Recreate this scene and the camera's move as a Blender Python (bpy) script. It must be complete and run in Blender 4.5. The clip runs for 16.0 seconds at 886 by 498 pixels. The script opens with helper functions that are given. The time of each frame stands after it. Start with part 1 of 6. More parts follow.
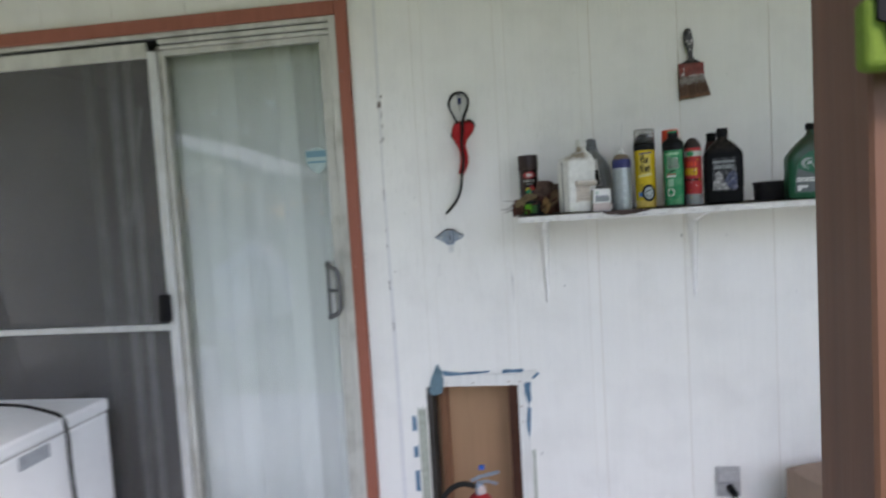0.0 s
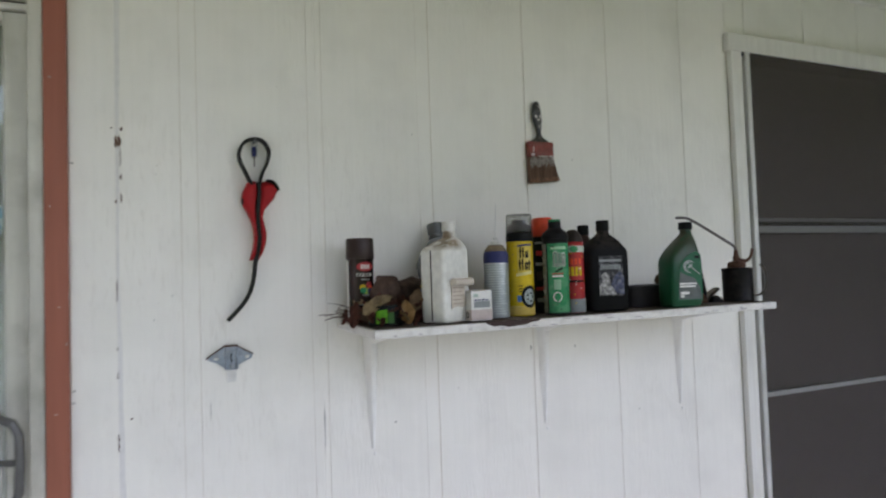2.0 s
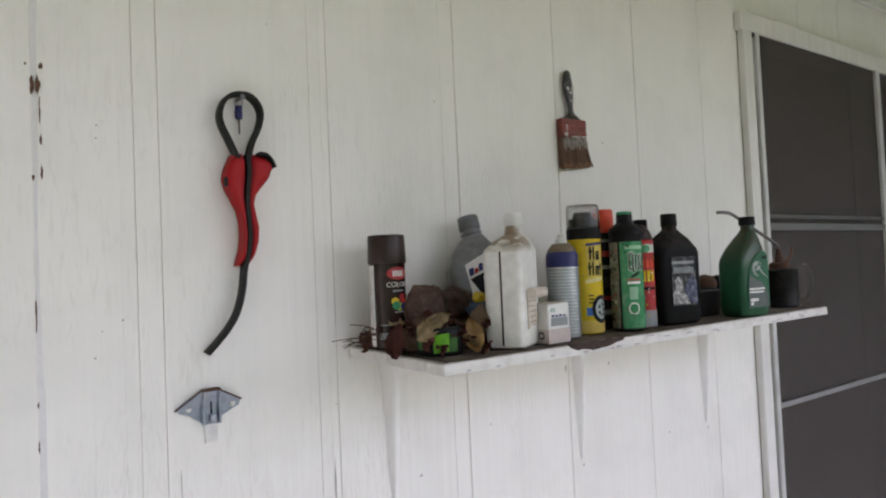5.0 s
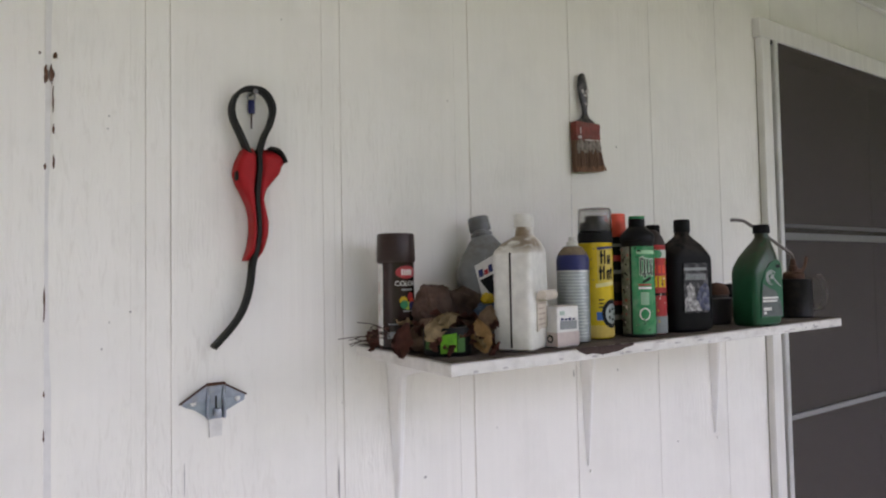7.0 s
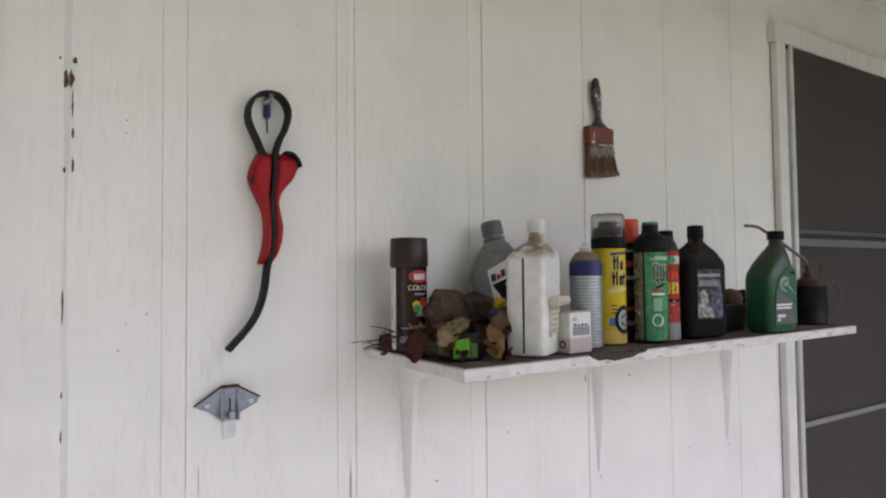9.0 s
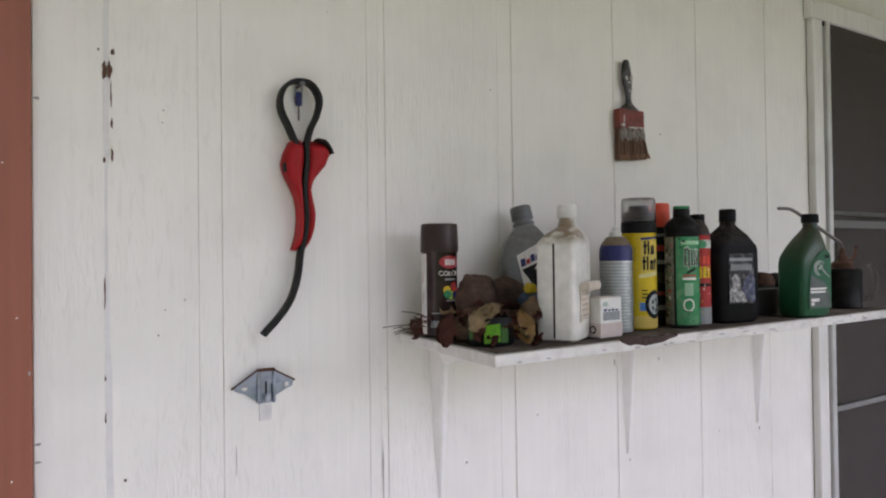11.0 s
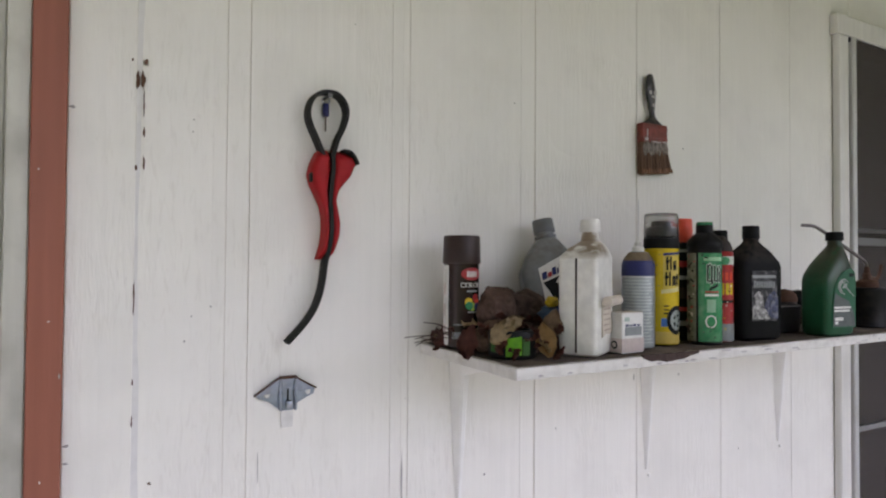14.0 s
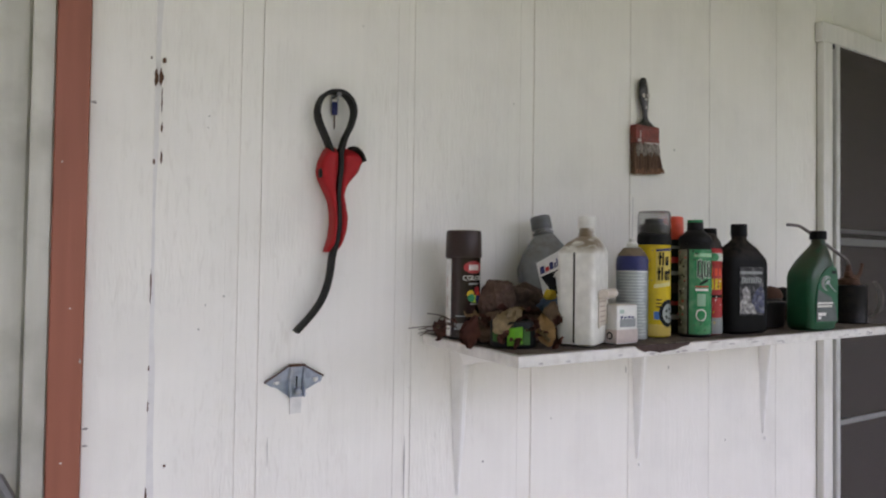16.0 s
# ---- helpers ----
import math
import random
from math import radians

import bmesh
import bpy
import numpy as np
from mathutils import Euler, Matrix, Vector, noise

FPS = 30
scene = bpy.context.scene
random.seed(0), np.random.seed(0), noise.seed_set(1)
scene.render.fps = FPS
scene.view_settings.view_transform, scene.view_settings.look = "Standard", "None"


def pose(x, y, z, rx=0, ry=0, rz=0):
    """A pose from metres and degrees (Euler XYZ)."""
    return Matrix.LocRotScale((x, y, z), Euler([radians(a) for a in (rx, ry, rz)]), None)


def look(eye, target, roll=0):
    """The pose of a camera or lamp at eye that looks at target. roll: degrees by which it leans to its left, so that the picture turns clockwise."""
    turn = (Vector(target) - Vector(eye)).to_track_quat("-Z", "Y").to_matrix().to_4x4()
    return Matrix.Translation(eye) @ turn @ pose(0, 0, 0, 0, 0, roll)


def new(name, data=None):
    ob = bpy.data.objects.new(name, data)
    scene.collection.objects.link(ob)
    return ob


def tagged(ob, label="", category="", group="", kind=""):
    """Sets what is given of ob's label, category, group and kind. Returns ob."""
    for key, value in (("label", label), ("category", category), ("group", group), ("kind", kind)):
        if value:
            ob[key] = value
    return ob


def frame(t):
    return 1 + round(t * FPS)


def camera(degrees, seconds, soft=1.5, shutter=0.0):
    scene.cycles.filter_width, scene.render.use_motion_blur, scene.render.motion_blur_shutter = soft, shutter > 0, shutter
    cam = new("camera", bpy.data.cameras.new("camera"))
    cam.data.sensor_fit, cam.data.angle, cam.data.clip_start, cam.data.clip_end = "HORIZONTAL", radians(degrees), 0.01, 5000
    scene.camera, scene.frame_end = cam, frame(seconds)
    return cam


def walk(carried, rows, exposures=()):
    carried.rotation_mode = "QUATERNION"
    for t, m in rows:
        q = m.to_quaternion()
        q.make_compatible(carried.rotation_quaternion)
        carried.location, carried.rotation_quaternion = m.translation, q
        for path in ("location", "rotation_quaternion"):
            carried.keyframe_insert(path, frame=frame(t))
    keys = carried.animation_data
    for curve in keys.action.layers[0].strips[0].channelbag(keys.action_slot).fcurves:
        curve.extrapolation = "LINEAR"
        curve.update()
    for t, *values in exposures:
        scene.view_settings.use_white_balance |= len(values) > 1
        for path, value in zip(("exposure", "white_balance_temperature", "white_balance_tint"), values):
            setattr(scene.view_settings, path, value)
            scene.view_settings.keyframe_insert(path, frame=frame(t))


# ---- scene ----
# camera and walk
cam = camera(67.6, 16.0, soft=2.1, shutter=0.5)
PATH = [
    (0, (0.372, -2.468, 1.378), (0.104, -0.49, 1.25), -3.4),
    (0.2, (0.352, -2.378, 1.414), (0.186, -0.389, 1.284), -1.5),
    (0.5, (0.155, -2.299, 1.463), (0.252, -0.303, 1.368), -1.1),
    (0.7, (0.077, -2.23, 1.456), (0.34, -0.247, 1.446), -1.0),
    (1, (0.019, -2.098, 1.374), (0.465, -0.15, 1.471), -1.9),
    (1.2, (-0.062, -1.985, 1.442), (0.514, -0.07, 1.467), -4.7),
    (1.5, (-0.064, -1.853, 1.462), (0.576, 0.041, 1.507), -3.4),
    (1.7, (-0.066, -1.78, 1.467), (0.627, 0.095, 1.514), -3.2),
    (2, (-0.106, -1.674, 1.44), (0.703, 0.153, 1.522), -1.9),
    (2.2, (-0.156, -1.587, 1.464), (0.769, 0.185, 1.544), -2.6),
    (2.5, (-0.202, -1.481, 1.47), (0.867, 0.208, 1.52), -1.4),
    (2.7, (-0.208, -1.394, 1.467), (0.939, 0.244, 1.499), -2.1),
    (3, (-0.166, -1.315, 1.468), (0.927, 0.359, 1.52), -4.1),
    (3.2, (-0.139, -1.244, 1.459), (0.949, 0.432, 1.552), -4.7),
    (3.5, (-0.124, -1.204, 1.475), (0.965, 0.474, 1.504), -6.3),
    (3.7, (-0.161, -1.174, 1.477), (0.963, 0.48, 1.49), -5.8),
    (4, (-0.218, -1.163, 1.479), (0.925, 0.478, 1.484), -3.5),
    (4.2, (-0.232, -1.149, 1.47), (0.929, 0.48, 1.488), -4.8),
    (4.5, (-0.24, -1.156, 1.475), (0.92, 0.474, 1.489), -5.3),
    (4.7, (-0.245, -1.139, 1.47), (0.917, 0.489, 1.507), -3.7),
    (5, (-0.248, -1.141, 1.471), (0.907, 0.49, 1.536), -2.5),
    (7.5, (-0.241, -1.133, 1.463), (0.881, 0.521, 1.545), -0.8),
    (8, (-0.243, -1.135, 1.466), (0.87, 0.524, 1.556), -0.4),
    (8.5, (-0.245, -1.135, 1.465), (0.871, 0.522, 1.557), -0.1),
    (9, (-0.248, -1.134, 1.47), (0.856, 0.532, 1.552), -0.6),
    (11.5, (-0.262, -1.137, 1.48), (0.772, 0.574, 1.5), -0.6),
    (12, (-0.263, -1.138, 1.481), (0.766, 0.577, 1.505), -0.5),
    (12.5, (-0.269, -1.135, 1.478), (0.752, 0.585, 1.506), 0.1),
    (13, (-0.273, -1.136, 1.483), (0.74, 0.589, 1.508), 0.3),
    (13.5, (-0.274, -1.132, 1.483), (0.731, 0.596, 1.517), 0.2),
    (14, (-0.276, -1.135, 1.487), (0.725, 0.595, 1.533), 0.4),
    (14.5, (-0.278, -1.141, 1.479), (0.717, 0.593, 1.54), 0.6),
    (15, (-0.29, -1.148, 1.482), (0.705, 0.587, 1.537), 0.7),
    (15.5, (-0.311, -1.155, 1.475), (0.711, 0.563, 1.528), 0.4),
    (16, (-0.326, -1.162, 1.473), (0.708, 0.549, 1.522), 0.8),
]
walk(cam, [(t, look(eye, target, roll)) for t, eye, target, roll in PATH],
     exposures=[(0.0, 1.53, 7000, 18), (1.0, 1.57, 7060, 19), (2.0, 1.58, 7220, 20), (2.4, 1.71, 7300, 20), (3.0, 1.76, 7360, 21), (5.0, 1.76, 7470, 24), (7.0, 1.74, 7520, 27), (9.0, 1.74, 7530, 27), (12.0, 1.72, 7490, 27), (16.0, 1.71, 7490, 27)])

# overcast daylight from the open side of the porch
world = bpy.data.worlds.new("overcast_sky")
scene.world = world
world.use_nodes = True
wn = world.node_tree.nodes
sky = wn.new("ShaderNodeTexSky")
sky.sky_type, sky.sun_disc = "NISHITA", False
sky.sun_elevation, sky.sun_rotation = radians(48), radians(150)
sky.air_density, sky.dust_density = 1.0, 1.0
world.node_tree.links.new(sky.outputs[0], wn["Background"].inputs[0])
wn["Background"].inputs[1].default_value = 0.15
sun = new("sun", bpy.data.lights.new("sun", "SUN"))
sun.data.energy, sun.data.angle, sun.data.color = 1.2, radians(14), (1.0, 0.97, 0.93)
sun.matrix_world = look((3, -5.5, 7), (0, 0, 0))


# ---- materials ----
def mat(name, base, rough=0.6, metal=0.0, var=0.15, scale=(1, 1, 1), fine=60.0, bump=0.1, big=4.0, stain=0.1, tint=None,
        rand=0.0, coat=0.0, spec=0.4, dust=None, crack=0.0):
    """A procedural surface: grain and stains at two scales, with relief. tint: the colour of the stains."""
    m = bpy.data.materials.new(name)
    m.use_nodes = True
    n, l = m.node_tree.nodes, m.node_tree.links
    p = n["Principled BSDF"]
    p.inputs["Roughness"].default_value, p.inputs["Metallic"].default_value = rough, metal
    p.inputs["Coat Weight"].default_value, p.inputs["Specular IOR Level"].default_value = coat, spec
    co, mp = n.new("ShaderNodeTexCoord"), n.new("ShaderNodeMapping")
    mp.inputs["Scale"].default_value = scale
    l.new(co.outputs["Object"], mp.inputs[0])
    a, b = n.new("ShaderNodeTexNoise"), n.new("ShaderNodeTexNoise")
    a.inputs["Scale"].default_value, a.inputs["Detail"].default_value = fine, 6
    b.inputs["Scale"].default_value, b.inputs["Detail"].default_value = big, 5
    l.new(mp.outputs[0], a.inputs["Vector"])
    l.new(co.outputs["Object"], b.inputs["Vector"])
    ra = n.new("ShaderNodeValToRGB")
    ra.color_ramp.elements[0].position, ra.color_ramp.elements[1].position = 0.3, 0.7
    ra.color_ramp.elements[0].color = (*[c * (1 - var) for c in base], 1)
    ra.color_ramp.elements[1].color = (*[min(c * (1 + var * 0.5), 1) for c in base], 1)
    l.new(a.outputs["Fac"], ra.inputs[0])
    rb = n.new("ShaderNodeValToRGB")
    rb.color_ramp.elements[0].position, rb.color_ramp.elements[1].position = 0.48, 0.75
    rb.color_ramp.elements[0].color, rb.color_ramp.elements[1].color = (0, 0, 0, 1), (stain, stain, stain, 1)
    l.new(b.outputs["Fac"], rb.inputs[0])
    mx = n.new("ShaderNodeMixRGB")
    mx.inputs[2].default_value = (*(tint or [c * 0.55 for c in base]), 1)
    l.new(rb.outputs[0], mx.inputs[0])
    l.new(ra.outputs[0], mx.inputs[1])
    out = mx.outputs[0]
    if rand:
        oi, hs = n.new("ShaderNodeObjectInfo"), n.new("ShaderNodeHueSaturation")
        mr = n.new("ShaderNodeMapRange")
        mr.inputs[3].default_value, mr.inputs[4].default_value = 1 - rand, 1 + rand
        l.new(oi.outputs["Random"], mr.inputs[0])
        l.new(mr.outputs[0], hs.inputs["Value"])
        l.new(out, hs.inputs["Color"])
        out = hs.outputs[0]
    if dust:
        # settled dust between two heights of the thing: (colour, low, high, cover, and perhaps where it ends in x)
        sx, m1, m2, mul = n.new("ShaderNodeSeparateXYZ"), n.new("ShaderNodeMapRange"), n.new("ShaderNodeMapRange"), n.new("ShaderNodeMath")
        dn, md = n.new("ShaderNodeTexNoise"), n.new("ShaderNodeMixRGB")
        dn.inputs["Scale"].default_value, dn.inputs["Detail"].default_value = 45, 8
        l.new(co.outputs["Object"], sx.inputs[0])
        l.new(co.outputs["Object"], dn.inputs["Vector"])
        l.new(sx.outputs[2], m1.inputs[0])
        m1.inputs[1].default_value, m1.inputs[2].default_value = dust[1], dust[2]
        l.new(dn.outputs["Fac"], m2.inputs[0])
        m2.inputs[1].default_value, m2.inputs[2].default_value, m2.inputs[4].default_value = 0.62 - 0.4 * dust[3], 0.72 - 0.3 * dust[3], 0.9
        mul.operation = "MULTIPLY"
        l.new(m1.outputs[0], mul.inputs[0])
        l.new(m2.outputs[0], mul.inputs[1])
        if len(dust) > 4:
            m3, mul2 = n.new("ShaderNodeMapRange"), n.new("ShaderNodeMath")
            m3.inputs[1].default_value, m3.inputs[2].default_value = dust[4] + 0.012, dust[4] - 0.012
            l.new(sx.outputs[0], m3.inputs[0])
            mul2.operation = "MULTIPLY"
            l.new(mul.outputs[0], mul2.inputs[0])
            l.new(m3.outputs[0], mul2.inputs[1])
            mul = mul2
        md.inputs[2].default_value = (*dust[0], 1)
        l.new(mul.outputs[0], md.inputs[0])
        l.new(out, md.inputs[1])
        out = md.outputs[0]
    if crack:
        # fine upright splits in the paint, in patches, their relief shading put into colour
        cm, cg, ck, r1, r2, cx_, cmix = (n.new("ShaderNode" + q) for q in ("Mapping", "TexNoise", "TexNoise", "MapRange", "MapRange", "Math", "MixRGB"))
        cm.inputs["Scale"].default_value = (1, 1, 0.16)
        cg.inputs["Scale"].default_value, cg.inputs["Detail"].default_value, cg.inputs["Distortion"].default_value = 120, 4, 1.2
        ck.inputs["Scale"].default_value, ck.inputs["Detail"].default_value = 3.2, 3
        r1.inputs[1].default_value, r1.inputs[2].default_value = 0.54, 0.66
        r2.inputs[1].default_value, r2.inputs[2].default_value, r2.inputs[4].default_value = 0.38, 0.56, 0.20
        cx_.operation = "MULTIPLY"
        cmix.inputs[2].default_value = (0.54, 0.50, 0.44, 1)
        vd, r3, cy_ = n.new("ShaderNodeVectorMath"), n.new("ShaderNodeMapRange"), n.new("ShaderNodeMath")
        vd.operation, cy_.operation = "DISTANCE", "MULTIPLY"
        vd.inputs[1].default_value = (0.12, 0, 1.42)
        r3.inputs[1].default_value, r3.inputs[2].default_value, r3.inputs[3].default_value, r3.inputs[4].default_value = 0.25, 0.60, 1.0, 0.25
        l.new(co.outputs["Object"], vd.inputs[0])
        l.new(vd.outputs["Value"], r3.inputs[0])
        l.new(co.outputs["Object"], cm.inputs[0])
        l.new(cm.outputs[0], cg.inputs["Vector"])
        l.new(co.outputs["Object"], ck.inputs["Vector"])
        l.new(cg.outputs["Fac"], r1.inputs[0])
        l.new(ck.outputs["Fac"], r2.inputs[0])
        l.new(r1.outputs[0], cx_.inputs[0])
        l.new(r2.outputs[0], cx_.inputs[1])
        l.new(cx_.outputs[0], cy_.inputs[0])
        l.new(r3.outputs[0], cy_.inputs[1])
        l.new(cy_.outputs[0], cmix.inputs[0])
        l.new(out, cmix.inputs[1])
        out = cmix.outputs[0]
    l.new(out, p.inputs["Base Color"])
    if bump:
        bu = n.new("ShaderNodeBump")
        bu.inputs["Strength"].default_value, bu.inputs["Distance"].default_value = bump, 0.004
        height = a.outputs["Fac"]
        if crack:
            # patches of raised, finely split wood grain that shows through the paint
            m2, g, k, mr2, mu, ad = (n.new("ShaderNode" + s) for s in ("Mapping", "TexNoise", "TexNoise", "MapRange", "Math", "Math"))
            m2.inputs["Scale"].default_value = (1, 1, 0.13)
            g.inputs["Scale"].default_value, g.inputs["Detail"].default_value, g.inputs["Distortion"].default_value = 125, 3, 1.6
            k.inputs["Scale"].default_value, k.inputs["Detail"].default_value = 3.2, 3
            mr2.inputs[1].default_value, mr2.inputs[2].default_value, mr2.inputs[4].default_value = 0.50, 0.68, crack
            mu.operation, ad.operation = "MULTIPLY", "ADD"
            l.new(co.outputs["Object"], m2.inputs[0])
            l.new(m2.outputs[0], g.inputs["Vector"])
            l.new(co.outputs["Object"], k.inputs["Vector"])
            l.new(k.outputs["Fac"], mr2.inputs[0])
            l.new(g.outputs["Fac"], mu.inputs[0])
            l.new(mr2.outputs[0], mu.inputs[1])
            l.new(mu.outputs[0], ad.inputs[0])
            l.new(height, ad.inputs[1])
            height = ad.outputs[0]
        l.new(height, bu.inputs["Height"])
        l.new(bu.outputs[0], p.inputs["Normal"])
    return m


def veil(name, base, cover, rough=0.8):
    """An insect screen: threads too fine to see, which cover a part of what lies behind."""
    m = bpy.data.materials.new(name)
    m.use_nodes = True
    n, l = m.node_tree.nodes, m.node_tree.links
    p = n["Principled BSDF"]
    p.inputs["Base Color"].default_value, p.inputs["Roughness"].default_value = (*base, 1), rough
    p.inputs["Specular IOR Level"].default_value = 0.1
    t, x, ns, co = n.new("ShaderNodeBsdfTransparent"), n.new("ShaderNodeMixShader"), n.new("ShaderNodeTexNoise"), n.new("ShaderNodeTexCoord")
    ns.inputs["Scale"].default_value = 3.0
    r = n.new("ShaderNodeMapRange")
    r.inputs[3].default_value, r.inputs[4].default_value = cover - 0.06, cover + 0.06
    l.new(co.outputs["Object"], ns.inputs["Vector"])
    l.new(ns.outputs["Fac"], r.inputs[0])
    l.new(r.outputs[0], x.inputs[0])
    l.new(t.outputs[0], x.inputs[1])
    l.new(p.outputs[0], x.inputs[2])
    l.new(x.outputs[0], n["Material Output"].inputs[0])
    return m


def glass(name, tint=(0.95, 0.97, 0.95), rough=0.0, ior=1.6):
    m = bpy.data.materials.new(name)
    m.use_nodes = True
    p = m.node_tree.nodes["Principled BSDF"]
    p.inputs["Base Color"].default_value, p.inputs["Roughness"].default_value = (*tint, 1), rough
    p.inputs["Transmission Weight"].default_value, p.inputs["IOR"].default_value = 1.0, ior
    return m


def pane_glass(name, tint=(0.97, 0.975, 0.97), ior=1.5):
    """Flat window glass: clear, with a mirror gloss that grows towards grazing angles."""
    m = bpy.data.materials.new(name)
    m.use_nodes = True
    n, l = m.node_tree.nodes, m.node_tree.links
    n.remove(n["Principled BSDF"])
    clear, gloss, fr, mix = n.new("ShaderNodeBsdfTransparent"), n.new("ShaderNodeBsdfGlossy"), n.new("ShaderNodeFresnel"), n.new("ShaderNodeMixShader")
    clear.inputs[0].default_value, gloss.inputs[0].default_value = (*tint, 1), (1, 1, 1, 1)
    gloss.inputs["Roughness"].default_value, fr.inputs[0].default_value = 0.01, ior
    l.new(fr.outputs[0], mix.inputs[0])
    l.new(clear.outputs[0], mix.inputs[1])
    l.new(gloss.outputs[0], mix.inputs[2])
    l.new(mix.outputs[0], n["Material Output"].inputs[0])
    return m


M_SIDING = mat("white_painted_siding", (0.84, 0.82, 0.77), 0.6, var=0.018, scale=(1, 1, 0.04), fine=70, bump=0.26, big=5.5, stain=0.34,
               tint=(0.64, 0.62, 0.58), rand=0.012, crack=7.0)
M_CORE = mat("dusty_groove_paint", (0.66, 0.60, 0.51), 0.9, big=6)
M_TRIMW = mat("white_painted_trim", (0.74, 0.73, 0.69), 0.5, var=0.08, scale=(1, 1, 0.06), fine=70, bump=0.2, big=7, stain=0.3, tint=(0.50, 0.47, 0.41))
M_RUST = mat("red_brown_painted_trim", (0.33, 0.108, 0.068), 0.5, var=0.12, scale=(1, 1, 0.05), fine=60, bump=0.2, stain=0.25, tint=(0.22, 0.08, 0.05))
M_ALU = mat("weathered_aluminium", (0.62, 0.62, 0.60), 0.45, metal=0.35, var=0.12, scale=(1, 1, 0.1), fine=50, bump=0.08, stain=0.5, big=9, tint=(0.40, 0.38, 0.33))
M_CREAM = mat("cream_door_frame", (0.56, 0.55, 0.49), 0.45, var=0.14, scale=(1, 1, 0.1), fine=40, bump=0.1, stain=0.85, big=8, tint=(0.31, 0.30, 0.25))
M_GLASS = pane_glass("window_glass")
M_SCREEN = veil("dark_insect_screen", (0.088, 0.077, 0.072), 0.74)
# paler twin of the screen above: the pane's sky glare put into colour
M_SCREEN_L = veil("grey_insect_screen", (0.16, 0.155, 0.15), 0.45)
M_BLIND = mat("pale_vertical_blind", (0.89, 0.91, 0.88), 0.6, var=0.05, scale=(1, 1, 0.1), fine=90, bump=0.05, rand=0.08)
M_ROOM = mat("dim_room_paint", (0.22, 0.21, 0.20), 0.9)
M_CEIL = mat("porch_ceiling_paint", (0.76, 0.745, 0.635), 0.7, var=0.08, fine=30)
M_SLAB = mat("porch_concrete", (0.46, 0.495, 0.535), 0.85, var=0.2, fine=40, bump=0.4, stain=0.4, big=3)
M_GRASS = mat("lawn_grass", (0.13, 0.18, 0.08), 0.9, var=0.5, fine=18, bump=0.8, big=0.4, stain=0.5, tint=(0.11, 0.12, 0.05))
M_LEAF = mat("tree_foliage", (0.085, 0.12, 0.055), 0.6, var=0.4, fine=9, rand=0.2)
M_BARK = mat("tree_bark", (0.16, 0.12, 0.09), 0.9, var=0.4, scale=(1, 1, 0.2), fine=30, bump=0.8)
M_BLACK = mat("black_plastic", (0.009, 0.009, 0.010), 0.48, spec=0.08, var=0.2, fine=80, bump=0.05, stain=0.2, big=14, tint=(0.04, 0.036, 0.032))
M_DULL = mat("dull_grey_rail", (0.25, 0.25, 0.245), 0.6, var=0.1)
M_DIM = mat("dim_grey_rail", (0.15, 0.15, 0.145), 0.7, var=0.1)
M_DIM2 = mat("dark_grey_rail", (0.10, 0.098, 0.095), 0.7, var=0.1)
M_GAP = mat("dark_gasket", (0.04, 0.04, 0.045), 0.7)
M_SHELF = mat("white_shelf_paint", (0.72, 0.70, 0.665), 0.65, var=0.10, scale=(0.25, 1, 1), fine=60, bump=0.5, big=38, stain=0.45, tint=(0.42, 0.38, 0.35))
M_GRIME = mat("brown_shelf_grime", (0.09, 0.065, 0.05), 0.85, var=0.35, fine=90, bump=0.5, big=16, stain=0.5, tint=(0.26, 0.21, 0.17))
M_PINE = mat("plywood_back", (0.40, 0.235, 0.13), 0.7, var=0.06, scale=(1, 1, 0.05), fine=50, bump=0.1, stain=0.3)
M_STUD = mat("dark_stud_wood", (0.24, 0.11, 0.055), 0.75, var=0.2, scale=(1, 1, 0.05), fine=50, bump=0.2)
M_POST = mat("brown_painted_post", (0.15, 0.07, 0.043), 0.55, var=0.15, scale=(1, 1, 0.05), fine=50, bump=0.25)
M_STEEL = mat("zinc_plated_steel", (0.34, 0.39, 0.47), 0.34, metal=0.7, var=0.2, fine=70, bump=0.1, stain=0.5, big=40, tint=(0.4, 0.36, 0.3))
M_CARD = mat("brown_cardboard", (0.27, 0.19, 0.14), 0.85, var=0.08, scale=(1, 1, 0.2), fine=90, bump=0.1)
M_APPL = mat("white_enamel", (0.78, 0.79, 0.80), 0.3, var=0.03, fine=20, bump=0.02, stain=0.1)


# ---- shape helpers ----
def part(name, bm, material, parent=None, label=""):
    """Links a bmesh as one mesh object, under a thing or a part if one is given."""
    me = bpy.data.meshes.new(name)
    bmesh.ops.recalc_face_normals(bm, faces=bm.faces[:])
    bm.to_mesh(me)
    bm.free()
    me.materials.append(material)
    ob = new(name, me)
    ob.parent = parent
    return tagged(ob, label)


def smooth(ob, angle=40):
    for f in ob.data.polygons:
        f.use_smooth = True
    ob.data.set_sharp_from_angle(angle=radians(angle))
    return ob


def empty(name, m, label, category, group="", kind=""):
    ob = new(name)
    ob.matrix_world = m
    ob.empty_display_size = 0.05
    return tagged(ob, label, category, group, kind)


